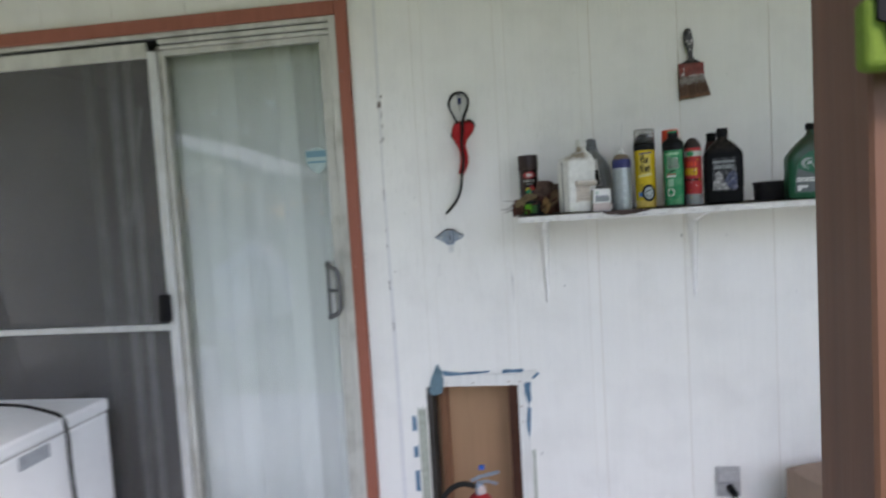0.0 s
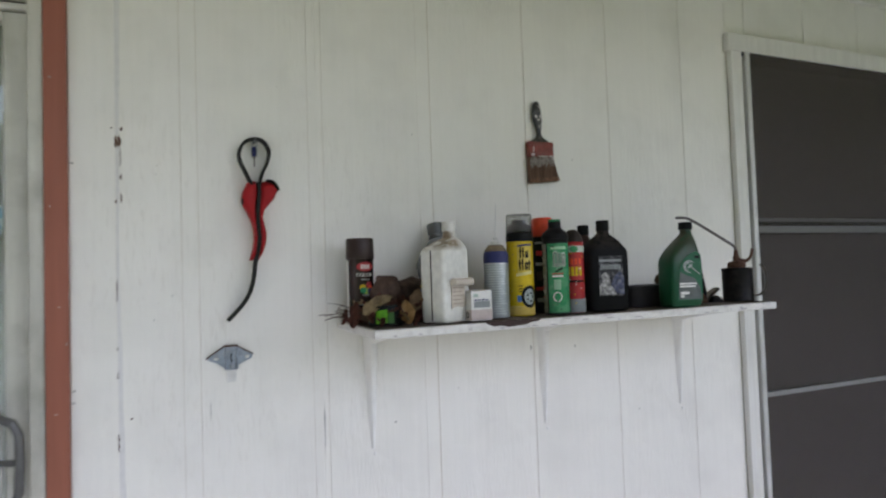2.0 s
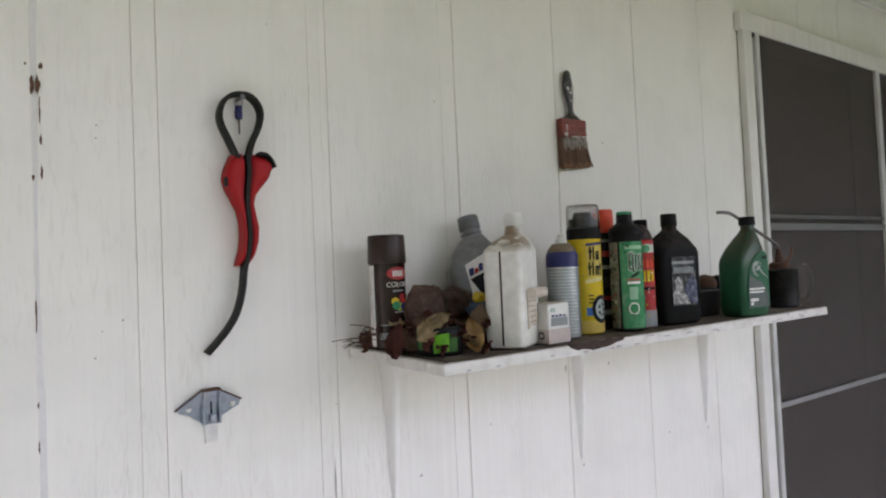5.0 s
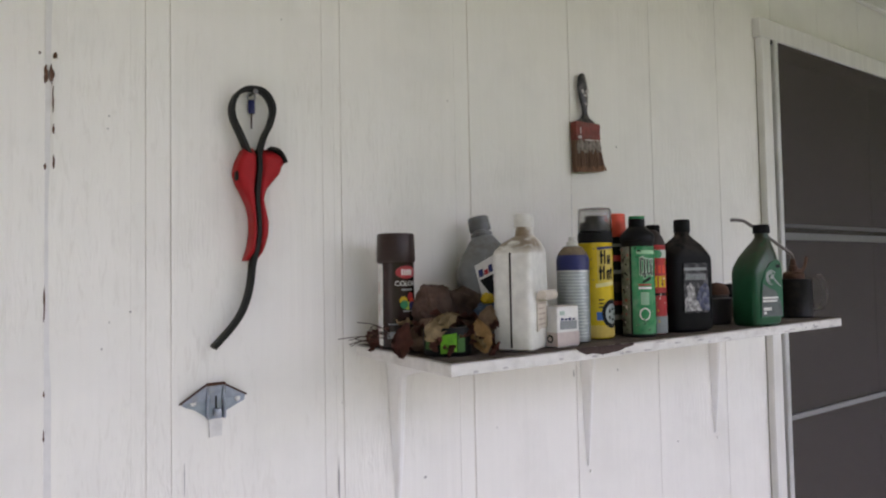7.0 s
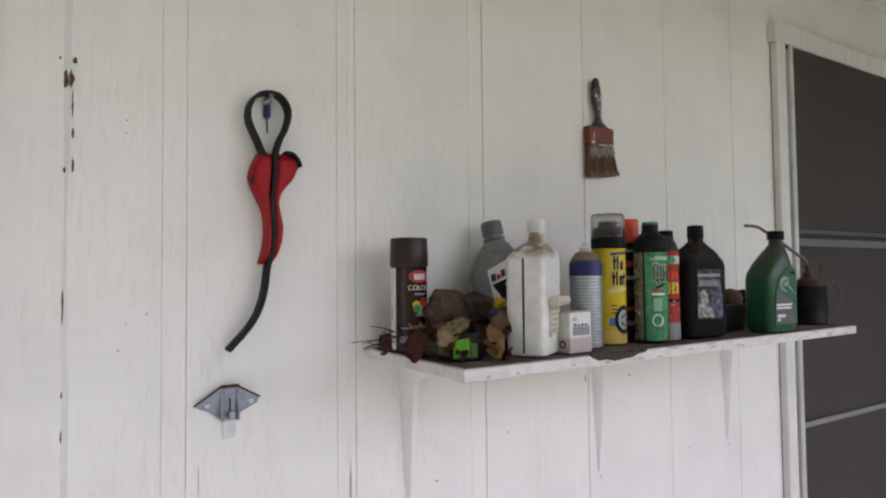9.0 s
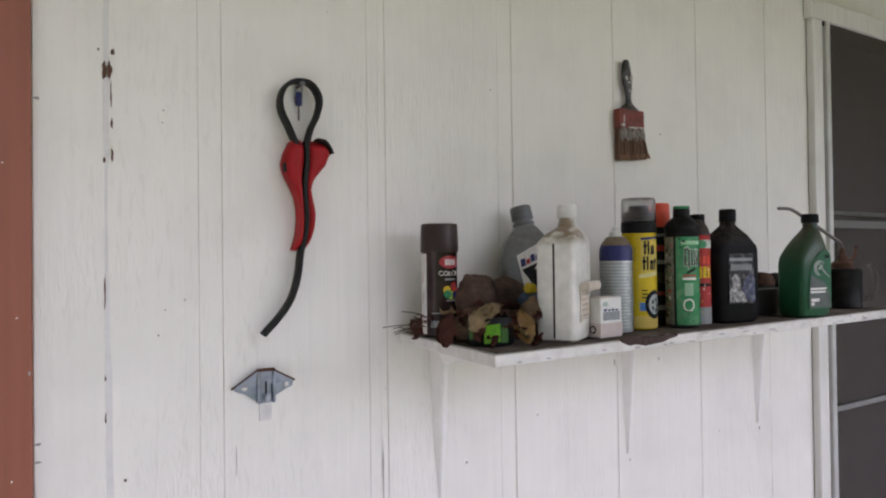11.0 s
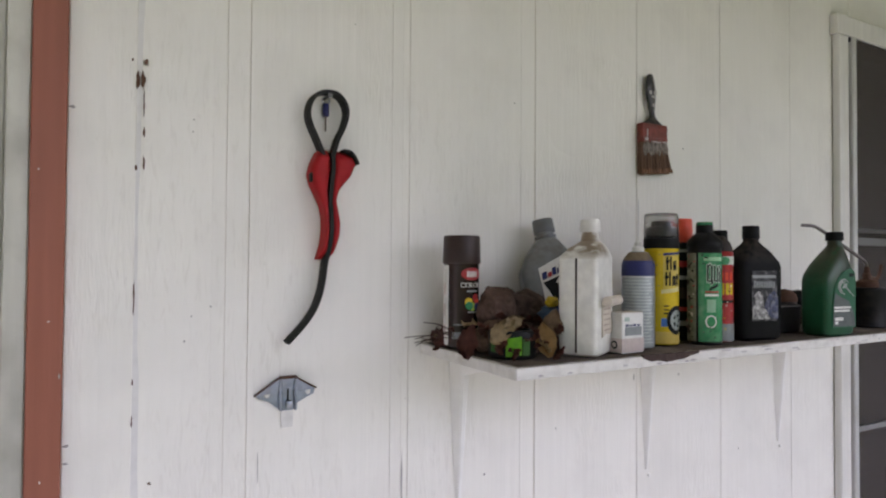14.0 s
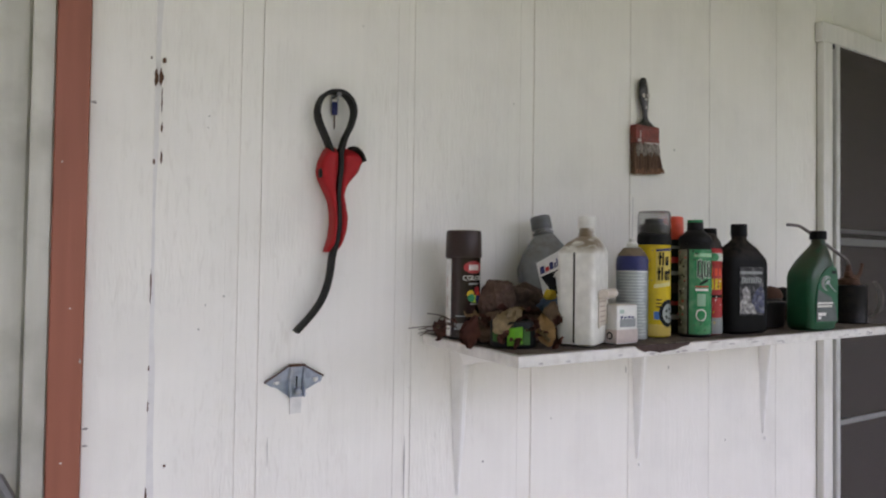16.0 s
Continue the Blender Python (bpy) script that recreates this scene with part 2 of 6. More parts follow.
def add_box(bm, x0, x1, y0, y1, z0, z1, bevel=0.0, seg=1):
    vs = [bm.verts.new((x, y, z)) for x in (x0, x1) for y in (y0, y1) for z in (z0, z1)]
    fs = [bm.faces.new([vs[i] for i in q]) for q in ((0, 1, 3, 2), (4, 6, 7, 5), (0, 4, 5, 1), (2, 3, 7, 6), (0, 2, 6, 4), (1, 5, 7, 3))]
    if bevel:
        es = list({e for f in fs for e in f.edges})
        bmesh.ops.bevel(bm, geom=es, offset=bevel, segments=seg, affect="EDGES", profile=0.5)
    return bm


def box(x0, x1, y0, y1, z0, z1, bevel=0.0, seg=1):
    return add_box(bmesh.new(), x0, x1, y0, y1, z0, z1, bevel, seg)


def rings(loops, closed_ends=True):
    """Skins closed loops of equally many points."""
    bm = bmesh.new()
    vs = [[bm.verts.new(p) for p in lp] for lp in loops]
    k = len(vs[0])
    for a, b in zip(vs, vs[1:]):
        for i in range(k):
            bm.faces.new((a[i], a[(i + 1) % k], b[(i + 1) % k], b[i]))
    if closed_ends:
        bm.faces.new(vs[0][::-1])
        bm.faces.new(vs[-1])
    return bm


def lathe(profile, seg=32, cx=0.0, cy=0.0):
    """Turns (radius, height) pairs round the upright axis."""
    return rings([[(cx + r * math.cos(2 * math.pi * i / seg), cy + r * math.sin(2 * math.pi * i / seg), z) for i in range(seg)] for r, z in profile])


def loft(sections, seg=40):
    """Sections (height, half width, half depth, squareness, shift in x): a moulded bottle."""
    lps = []
    for z, w, d, e, sx in sections:
        lp = []
        for i in range(seg):
            c, s = math.cos(2 * math.pi * i / seg), math.sin(2 * math.pi * i / seg)
            lp.append((sx + w * math.copysign(abs(c) ** (2 / e), c), d * math.copysign(abs(s) ** (2 / e), s), z))
        lps.append(lp)
    return rings(lps)


def tube(points, radius, seg=8, taper=None, flat=1.0):
    """A round or flattened bar along points."""
    pts = [Vector(p) for p in points]
    lps = []
    for i, p in enumerate(pts):
        d = (pts[min(i + 1, len(pts) - 1)] - pts[max(i - 1, 0)]).normalized()
        up = Vector((0, 1, 0)) if abs(d.y) < 0.9 else Vector((1, 0, 0))
        s = d.cross(up).normalized()
        u = s.cross(d)
        r = radius if taper is None else radius * taper[i]
        lps.append([p + s * (r * math.cos(2 * math.pi * k / seg)) + u * (r * flat * math.sin(2 * math.pi * k / seg)) for k in range(seg)])
    return rings(lps)


def prism(outline, y0, y1):
    """An outline in x and z, made solid from y0 to y1."""
    bm = bmesh.new()
    a = [bm.verts.new((x, y0, z)) for x, z in outline]
    b = [bm.verts.new((x, y1, z)) for x, z in outline]
    k = len(a)
    bm.faces.new(a)
    bm.faces.new(b[::-1])
    for i in range(k):
        bm.faces.new((a[i], b[i], b[(i + 1) % k], a[(i + 1) % k]))
    return bm


def wrap(r, a0, a1, z0, z1, thick=0.0005, n=14):
    """A label round a can: angles in degrees, 0 to the front (-y), positive towards +x; a pair of heights slants an edge."""
    bm = bmesh.new()
    rows = []
    for i in range(n + 1):
        a = radians(a0 + (a1 - a0) * i / n)
        lo, hi = [z[0] + (z[1] - z[0]) * i / n if isinstance(z, tuple) else z for z in (z0, z1)]
        rows.append([bm.verts.new((rr * math.sin(a), -rr * math.cos(a), z)) for rr, z in ((r, lo), (r + thick, lo), (r + thick, hi), (r, hi))])
    for p, q in zip(rows, rows[1:]):
        for k in range(4):
            bm.faces.new((p[k], p[(k + 1) % 4], q[(k + 1) % 4], q[k]))
    bm.faces.new(rows[0])
    bm.faces.new(rows[-1][::-1])
    return bm


def bez(ctrl, n=8):
    """A smooth line through control points (Catmull-Rom)."""
    p = [Vector(c) for c in ctrl]
    p = [p[0] * 2 - p[1], *p, p[-1] * 2 - p[-2]]
    out = []
    for i in range(1, len(p) - 2):
        for k in range(n):
            t = k / n
            out.append(0.5 * (2 * p[i] + (p[i + 1] - p[i - 1]) * t + (2 * p[i - 1] - 5 * p[i] + 4 * p[i + 1] - p[i + 2]) * t * t
                              + (3 * p[i] - p[i - 1] - 3 * p[i + 1] + p[i + 2]) * t ** 3))
    out.append(p[-2])
    return out


def band(pts, half_w, half_t):
    """A flat strap on edge: half_t across the line, half_w out from the wall."""
    p = [Vector(q) for q in pts]
    lps = []
    for i in range(len(p)):
        d = (p[min(i + 1, len(p) - 1)] - p[max(i - 1, 0)]).normalized()
        s = d.cross(Vector((0, 1, 0))).normalized() * half_t
        o = Vector((0, half_w, 0))
        lps.append([p[i] + s * a + o * b for a, b in ((1, 0.8), (0.8, 1), (-0.8, 1), (-1, 0.8), (-1, -0.8), (-0.8, -1), (0.8, -1), (1, -0.8))])
    return rings(lps)


def lump(name, x, y, z, sx, sy, sz, seed, material, label, category):
    """A crumpled soft thing."""
    bm = bmesh.new()
    bmesh.ops.create_icosphere(bm, subdivisions=5, radius=1.0)
    for v in bm.verts:
        p = v.co.copy()
        k = 1.02 + 0.22 * noise.noise(p * 1.6 + Vector((seed, 0, 0))) + 0.16 * abs(noise.noise(p * 3.2 + Vector((0, seed, 0)))) - 0.13 * abs(noise.noise(p * 5 + Vector((seed, 0, 3)))) - 0.07 * abs(noise.noise(p * 12))
        v.co = Vector((p.x * sx * k, p.y * sy * k, max(p.z, -0.72) * sz * k))
    ob = smooth(part(name, bm, material), 70)
    ob.matrix_world = pose(x, y, z)
    return tagged(ob, label, category)


# ---- the porch: wall, floor, ceiling, ground ----
FLOOR, CEIL = 0.06, 2.50
DOOR_X0, DOOR_X1, DOOR_Z = -2.0, -0.325, 2.125     # sliding glass door
SCR_X0, SCR_X1, SCR_Z = 1.80, 3.70, 2.19            # screened doors
HOLE_X0, HOLE_X1, HOLE_Z0, HOLE_Z1 = -0.06, 0.29, 0.10, 0.69

bm = bmesh.new()
for x0, x1, z0, z1 in ((-3.2, DOOR_X0, 0, 2.7), (DOOR_X0, DOOR_X1, DOOR_Z, 2.7), (DOOR_X1, HOLE_X0, 0, 2.7), (HOLE_X0, HOLE_X1, HOLE_Z1, 2.7),
                       (HOLE_X0, HOLE_X1, 0, HOLE_Z0), (HOLE_X1, SCR_X0, 0, 2.7), (SCR_X0, SCR_X1, SCR_Z, 2.7), (SCR_X1, 6.0, 0, 2.7)):
    add_box(bm, x0, x1, 0.0028, 0.13, z0, z1)
wall = tagged(part("wall_north", bm, M_CORE), "white painted grooved plywood siding wall", "wall", kind="structure")

tagged(part("floor", box(-3.2, 3.95, -2.1, 0.0, -0.06, FLOOR, 0.01), M_SLAB), "grey concrete porch floor slab", "floor", kind="structure")
tagged(part("ceiling", box(-3.2, 4.07, -2.25, 0.0, CEIL, CEIL + 0.12), M_CEIL), "pale painted porch ceiling", "ceiling", kind="structure")
# unseen wall, added so that more daylight comes from the right
tagged(part("wall_west", box(-3.32, -3.2, -2.1, 0.13, 0.0, 2.7), M_SIDING), "unseen white end wall, added to close off side light", "wall", kind="structure")
# unseen blocker, added to take sky light off the shelf's far end
tagged(part("wall_east", box(3.95, 4.07, -2.1, 0.0, 0.0, 2.7), M_SLAB), "unseen grey end wall, added to dim the right side", "wall", kind="structure")
tagged(part("trim_1", box(-0.3, 3.95, -0.022, -0.001, 2.455, 2.499, 0.003), M_TRIMW), "white moulding under the ceiling", "trim", kind="structure")
bm = bmesh.new()
bmesh.ops.create_grid(bm, x_segments=40, y_segments=40, size=400)
tagged(part("ground", bm, M_GRASS), "mown green lawn", "ground", kind="structure")

# closed room behind the doors, its dimness put into the wall colour
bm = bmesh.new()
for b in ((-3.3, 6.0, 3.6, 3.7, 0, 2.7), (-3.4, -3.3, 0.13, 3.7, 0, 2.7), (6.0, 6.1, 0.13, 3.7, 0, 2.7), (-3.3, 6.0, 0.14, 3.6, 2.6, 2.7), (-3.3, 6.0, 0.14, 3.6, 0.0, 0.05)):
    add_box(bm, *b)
tagged(part("wall_room", bm, M_ROOM), "plain room behind the doors, dimness put into its grey", "room", kind="structure")


# ---- siding strips between the grooves ----
def strip(x0, x1, z0, z1, y=0.0):
    if x1 - x0 < 0.004 or z1 - z0 < 0.01:
        return
    part("siding_board", box(x0, x1, y, 0.0028, z0, z1, 0.0007), M_SIDING, wall)


GROOVE = 0.3048
cuts = sorted([k * GROOVE for k in range(-10, 20)])
edges = [-3.2] + [c for c in cuts if -3.1 < c < 5.9] + [6.0]
for x0, x1 in zip(edges, edges[1:]):
    e = 0.0004 if -0.5 < x1 < 0.4 else 0.0010
    a, b = x0 + (0.0005 if -0.5 < x0 < 0.4 else 0.0010), x1 - e
    wide = -0.5 < x1 < 0.65          # grooves with a flat second lip
    spans = [(a, b - 0.0378, 0.0), (b - 0.0369, b, 0.0008)] if wide else [(a, b, 0.0)]
    for p, q, y in spans:
        stops = sorted({p, q, *[s for s in (DOOR_X0, DOOR_X1 + 0.05, HOLE_X0, HOLE_X1, SCR_X0 - 0.065, SCR_X1) if p < s < q]})
        for u, v in zip(stops, stops[1:]):
            m = (u + v) / 2
            if DOOR_X0 < m < DOOR_X1 + 0.05:
                strip(u, v, DOOR_Z + 0.046, CEIL, y)
            elif HOLE_X0 < m < HOLE_X1:
                strip(u, v, HOLE_Z1, CEIL, y)
                strip(u, v, 0.0, HOLE_Z0, y)
            elif SCR_X0 - 0.065 < m < SCR_X1:
                strip(u, v, 2.2485, CEIL, y)
            else:
                strip(u, v, FLOOR, CEIL, y)

# batten beside the sliding door, with a gap where old paint has split
part("siding_batten", box(-0.2695, -0.176, -0.003, 0.0, FLOOR, CEIL, 0.0012), M_SIDING, wall)

M_CAULK = mat("grey_caulk", (0.74, 0.725, 0.705), 0.8, var=0.06, fine=60, bump=0.4)
M_ROT = mat("rust_brown_bare_wood", (0.12, 0.06, 0.038), 0.9, var=0.4, fine=140, bump=0.6)
rk = random.Random(3)
left = [(-0.176 - 0.0012 * rk.random(), z) for z in [FLOOR + i * 0.05 for i in range(49)]]
right = [(x + 0.0045 + min(0.010, 0.015 * abs(z - 1.55)) + 0.0015 * rk.random(), z) for x, z in left]
part("caulk_bead", prism(left + right[::-1], -0.0014, -0.0002), M_CAULK, wall, "grey caulked seam")


def flake(x, z, w, h, material=M_ROT, name="paint_flake", y=-0.0042):
    """A ragged spot where the paint is gone."""
    pts = [(x + 0.5 * w * math.cos(a) * (0.35 + 0.8 * rk.random()), z + 0.5 * h * math.sin(a) * (0.5 + 0.6 * rk.random())) for a in [i * 0.3491 for i in range(18)]]
    return part(name, prism(pts, y, y + 0.0006), material, wall)


for x, z, w, h in ((-0.183, 1.803, 0.004, 0.005), (-0.163, 1.802, 0.008, 0.013), (-0.175, 1.772, 0.006, 0.04), (-0.168, 1.772, 0.008, 0.034), (-0.166, 1.735, 0.003, 0.05), (-0.165, 1.69, 0.004, 0.022), (-0.165, 1.642, 0.004, 0.028),
                   (-0.176, 1.634, 0.005, 0.012), (-0.176, 1.43, 0.003, 0.06), (-0.149, 1.141, 0.006, 0.006), (-0.176, 1.30, 0.003, 0.012), (-0.176, 1.24, 0.003, 0.02), (-0.176, 1.09, 0.004, 0.05), (-0.17, 0.93, 0.004, 0.07)):
    flake(x, z, w, h)
M_SCUFF = mat("grey_scuff", (0.36, 0.34, 0.32), 0.8)
for x, z, w, h in ((1.077, 1.782, 0.006, 0.006), (1.059, 1.218, 0.005, 0.008), (0.482, 1.059, 0.007, 0.007), (0.668, 1.13, 0.004, 0.005), (0.905, 1.225, 0.004, 0.018), (0.553, 1.83, 0.004, 0.004), (0.293, 1.07, 0.003, 0.16), (0.368, 0.426, 0.008, 0.009),
                   (-0.10, 1.36, 0.004, 0.004), (-0.09, 1.40, 0.003, 0.004), (-0.06, 1.415, 0.004, 0.004), (0.02, 1.14, 0.002, 0.05), (0.19, 1.93, 0.003, 0.003), (-0.09, 1.72, 0.004, 0.003), (-0.092, 1.70, 0.003, 0.003), (0.30, 1.23, 0.003, 0.003), (1.29, 1.005, 0.004, 0.006)):
    flake(x, z, w, h, M_SCUFF, "scuff_mark", -0.0008)
for z in (1.214, 1.188, 1.719, 0.62, 0.585, 0.9):
    flake(-0.264, z, 0.010, 0.005, M_SCUFF, "nail_head", -0.0045)

for x, z, w, h, m_ in ((-0.296, 1.17, 0.003, 0.004, M_TRIMW), (-0.305, 1.62, 0.004, 0.002, M_TRIMW), (-0.303, 1.905, 0.006, 0.005, M_SCUFF), (-0.274, 1.32, 0.004, 0.008, M_SCUFF), (-0.289, 1.40, 0.005, 0.002, M_TRIMW), (-0.281, 0.93, 0.003, 0.004, M_TRIMW)):
    flake(x, z, w, h, m_, "paint_flake", -0.0205)

# ---- sliding glass door ----
slider = empty("door_1", pose(-1.09, 0.05, FLOOR), "sliding glass patio door with cream frame and red-brown trim", "sliding door", kind="structure")


def put(ob, parent):
    """Hangs an object built in world places under a thing without moving it."""
    ob.parent = parent
    ob.matrix_parent_inverse = parent.matrix_world.inverted() if parent.parent is None else (parent.parent.matrix_world @ parent.matrix_parent_inverse).inverted()
    return ob


def wpart(name, bm, material, parent, label=""):
    return put(part(name, bm, material, None, label), parent)


wpart("trim", box(-0.316, -0.270, -0.02, -0.0032, FLOOR, 2.17, 0.002), M_RUST, slider, "red-brown painted wooden trim")
wpart("trim", box(-2.05, -0.3165, -0.02, -0.0032, 2.118, 2.17, 0.002), M_RUST, slider)
wpart("trim", box(-2.05, -1.995, -0.02, -0.0032, FLOOR, 2.118, 0.002), M_RUST, slider)
wpart("jamb", box(-0.347, -0.3165, -0.012, 0.12, FLOOR, 2.118, 0.002), M_CREAM, slider)
wpart("jamb", box(-2.0, -1.98, -0.012, 0.12, FLOOR, 2.118, 0.002), M_CREAM, slider)
wpart("header", box(-1.98, -0.347, -0.010, 0.12, 2.100, 2.118, 0.003), M_CREAM, slider)
# the near-black strips between the tracks are gap shade put into colour
wpart("header_track", box(-1.98, -0.347, 0.006, 0.12, 2.094, 2.0995), M_GAP, slider)
wpart("header_track", box(-1.04, -0.347, -0.004, 0.05, 2.076, 2.0935, 0.003), M_CREAM, slider)
wpart("header_track", box(-1.04, -0.347, 0.012, 0.05, 2.0715, 2.0755), M_GAP, slider)
wpart("header_track", box(-1.04, -0.347, 0.004, 0.05, 2.058, 2.071, 0.003), M_CREAM, slider)
wpart("sill", box(-1.98, -0.347, -0.01, 0.12, FLOOR, FLOOR + 0.03, 0.003), M_ALU, slider)
leaf = wpart("door_panel", box(-0.397, -0.348, 0.022, 0.055, 0.09, 2.057, 0.004), M_CREAM, slider, "cream framed glass panel with a decal")
wpart("stile", box(-1.085, -1.03, 0.022, 0.055, 0.09, 2.057, 0.004), M_CREAM, slider)
wpart("rail", box(-1.03, -0.397, 0.022, 0.055, 2.034, 2.057, 0.003), M_CREAM, slider)
wpart("rail", box(-1.03, -0.397, 0.022, 0.055, 0.09, 0.17, 0.003), M_CREAM, slider)
pane = wpart("pane", box(-1.03, -0.397, 0.036, 0.041, 0.17, 2.034), M_GLASS, slider)
pane.visible_shadow = False
# security shield decal on the glass, with plain bars for its writing
M_SHIELD = mat("teal_decal", (0.16, 0.30, 0.36), 0.5, var=0.1)
M_SHIELD2 = mat("pale_decal", (0.42, 0.52, 0.50), 0.5, var=0.1)
sh = [(-0.484, 1.63), (-0.47, 1.622), (-0.455, 1.632), (-0.437, 1.636), (-0.419, 1.632), (-0.404, 1.622), (-0.399, 1.63), (-0.399, 1.575), (-0.41, 1.55), (-0.437, 1.532), (-0.464, 1.55), (-0.484, 1.575)]
decal = wpart("decal", prism(sh, 0.0335, 0.0352), M_SHIELD2, slider, "teal shield shaped sticker")
wpart("decal_band", box(-0.482, -0.401, 0.0322, 0.0333, 1.598, 1.622), M_SHIELD, slider)
wpart("decal_band", box(-0.478, -0.404, 0.0322, 0.0333, 1.575, 1.583), M_SHIELD, slider)
# grip of the glass panel
wpart("grip", box(-0.427, -0.400, 0.006, 0.022, 0.975, 1.19, 0.003), M_ALU, slider)
M_GRIP = mat("grey_grip_metal", (0.13, 0.13, 0.13), 0.45, metal=0.4)
wpart("handle", tube([(-0.418, 0.008, 1.185), (-0.408, -0.035, 1.18), (-0.372, -0.048, 1.165), (-0.36, -0.05, 1.14), (-0.358, -0.05, 1.08), (-0.36, -0.05, 1.02), (-0.372, -0.048, 0.995),
                      (-0.408, -0.035, 0.98), (-0.418, 0.008, 0.98)], 0.0095), M_GRIP, slider, "grey metal loop handle")
wpart("handle_bridge", tube([(-0.418, 0.008, 1.083), (-0.40, -0.03, 1.083), (-0.36, -0.05, 1.083)], 0.007), M_GRIP, slider)
wpart("handle_plate", box(-0.424, -0.412, 0.000, 0.006, 0.975, 1.19, 0.002), M_GRIP, slider)

# screen panel that slides over the other half
SCRN = [("stile", -1.086, -1.048, 0.10, 2.05), ("stile", -1.98, -1.94, 0.10, 2.05)]
for nm, x0, x1, z0, z1 in SCRN:
    wpart(nm, box(x0, x1, -0.006, 0.012, z0, z1, 0.003), M_ALU, slider)
wpart("rail", box(-1.94, -1.086, -0.006, 0.012, 2.025, 2.086, 0.003), M_CREAM, slider)
wpart("rail", box(-1.94, -1.049, -0.010, 0.012, 0.947, 0.972, 0.003), M_ALU, slider)
wpart("rail", box(-1.94, -1.086, -0.006, 0.012, 0.09, 0.14, 0.003), M_ALU, slider)
wpart("insect_screen", box(-1.94, -1.086, 0.0025, 0.0033, 0.14, 2.025), M_SCREEN_L, slider)
wpart("screen_latch", box(-1.112, -1.066, -0.03, -0.0065, 0.985, 1.095, 0.005), M_BLACK, slider, "black plastic latch")
pane = wpart("pane", box(-1.98, -1.086, 0.075, 0.080, 0.10, 2.08), M_GLASS, slider)
pane.visible_shadow = False
wpart("stile", box(-1.086, -1.04, 0.062, 0.095, 0.09, 2.086, 0.003), M_CREAM, slider)

# vertical blinds behind the glass
blind = empty("vertical_blind", pose(-0.72, 0.16, 2.08), "pale vertical blind with hanging slats, closed", "blind")
wpart("head_rail", box(-1.36, -0.33, 0.1205, 0.16, 2.105, 2.145, 0.003), M_CREAM, blind)
for i in range(11):
    # the last two are narrow, added for pale strips farther left
    x = -1.08 + i * 0.083 if i < 9 else -1.26 - 0.07 * (i - 9)
    bm = rings([[(x + ((0.0375, 0.039, 0.0385)[i % 3] if i < 9 else 0.012) * s, 0.132 + (0.010, 0.014, 0.007)[i % 3] * s + 0.006 * (1 - s * s) + dy, z) for s, dy in ((-1, 0), (-0.5, 0), (0, 0), (0.5, 0), (1, 0), (1, 0.001), (0.5, 0.001), (0, 0.001), (-0.5, 0.001), (-1, 0.001))]
                for z in (0.10, 2.104)])
    smooth(wpart("slat", bm, M_BLIND, blind))

# added slanted bar for a pale streak of unclear origin
smooth(wpart("wand", tube([(-1.215, 0.136, 1.86), (-1.239, 0.136, 1.72), (-1.34, 0.136, 1.219)], 0.007, 8), M_BLIND, blind, "thin slanted pale bar"))
wpart("stile", box(-1.425, -1.388, 0.085, 0.105, 0.10, 2.08, 0.003), M_ALU, slider)

# ---- screened doors at the far end of the shelf ----
sdoor = empty("door_2", pose(2.75, 0.03, FLOOR), "pair of grey insect screen doors in white frame", "screen door", kind="structure")
wpart("trim", box(1.736, 1.7865, -0.023, -0.0005, FLOOR, 2.1875, 0.002), M_TRIMW, sdoor, "white painted wooden trim")
wpart("trim", box(1.723, 3.74, -0.026, -0.0005, 2.188, 2.248, 0.002), M_TRIMW, sdoor)
wpart("jamb", box(3.68, 3.70, -0.012, 0.10, FLOOR, 2.187, 0.002), M_TRIMW, sdoor)
# dark filler strip in the gap between trim and stile
wpart("gasket", box(1.787, 1.7955, -0.012, 0.03, FLOOR, 2.187), M_GAP, sdoor)
wpart("corner_block", box(1.787, 1.7955, -0.026, -0.0125, 2.172, 2.187, 0.002), M_GAP, sdoor)
for x0, x1 in ((1.796, 1.818), (2.672, 2.704), (3.64, 3.675)):
    wpart("stile", box(x0, x1, -0.030, -0.008, FLOOR + 0.02, 2.187, 0.003), M_ALU, sdoor)
for a, b in ((1.8185, 2.6715), (2.7045, 3.6395)):
    # rails stand before the mesh; its dimming is put into their greys
    wpart("rail", box(a, b, -0.028, -0.0185, 0.989, 1.005, 0.002), M_DULL, sdoor)
    wpart("rail", box(a, b, -0.028, -0.0185, 1.553, 1.577, 0.002), M_DIM, sdoor)
    wpart("rail", box(a, b, -0.025, -0.0185, 1.593, 1.606, 0.002), M_DIM2, sdoor)
    wpart("insect_screen", box(a, b, -0.018, -0.017, FLOOR + 0.03, 2.187), M_SCREEN, sdoor)
    pane = wpart("pane", box(a, b, 0.080, 0.084, FLOOR + 0.03, 2.187), M_GLASS, sdoor)
    pane.visible_shadow = False

# ---- the shelf ----
SH_X0, SH_X1, SH_Y, SH_Z = 0.33, 1.538, -0.315, 1.33
shelf = empty("wall_shelf", pose(0.95, 0, SH_Z), "long white painted plank shelf with grimy brown top", "shelf")


def lift(x, y):
    """The board is not quite level: it sags at its front corner over the litter heap."""
    u, v = (x - SH_X0) / (SH_X1 - SH_X0), (y - SH_Y) / -SH_Y
    return 0.007 * u + 0.006 * (1 - u) * v


bm = box(SH_X0, SH_X1, SH_Y, -0.002, SH_Z - 0.021, SH_Z - 0.002, 0.002, 2)
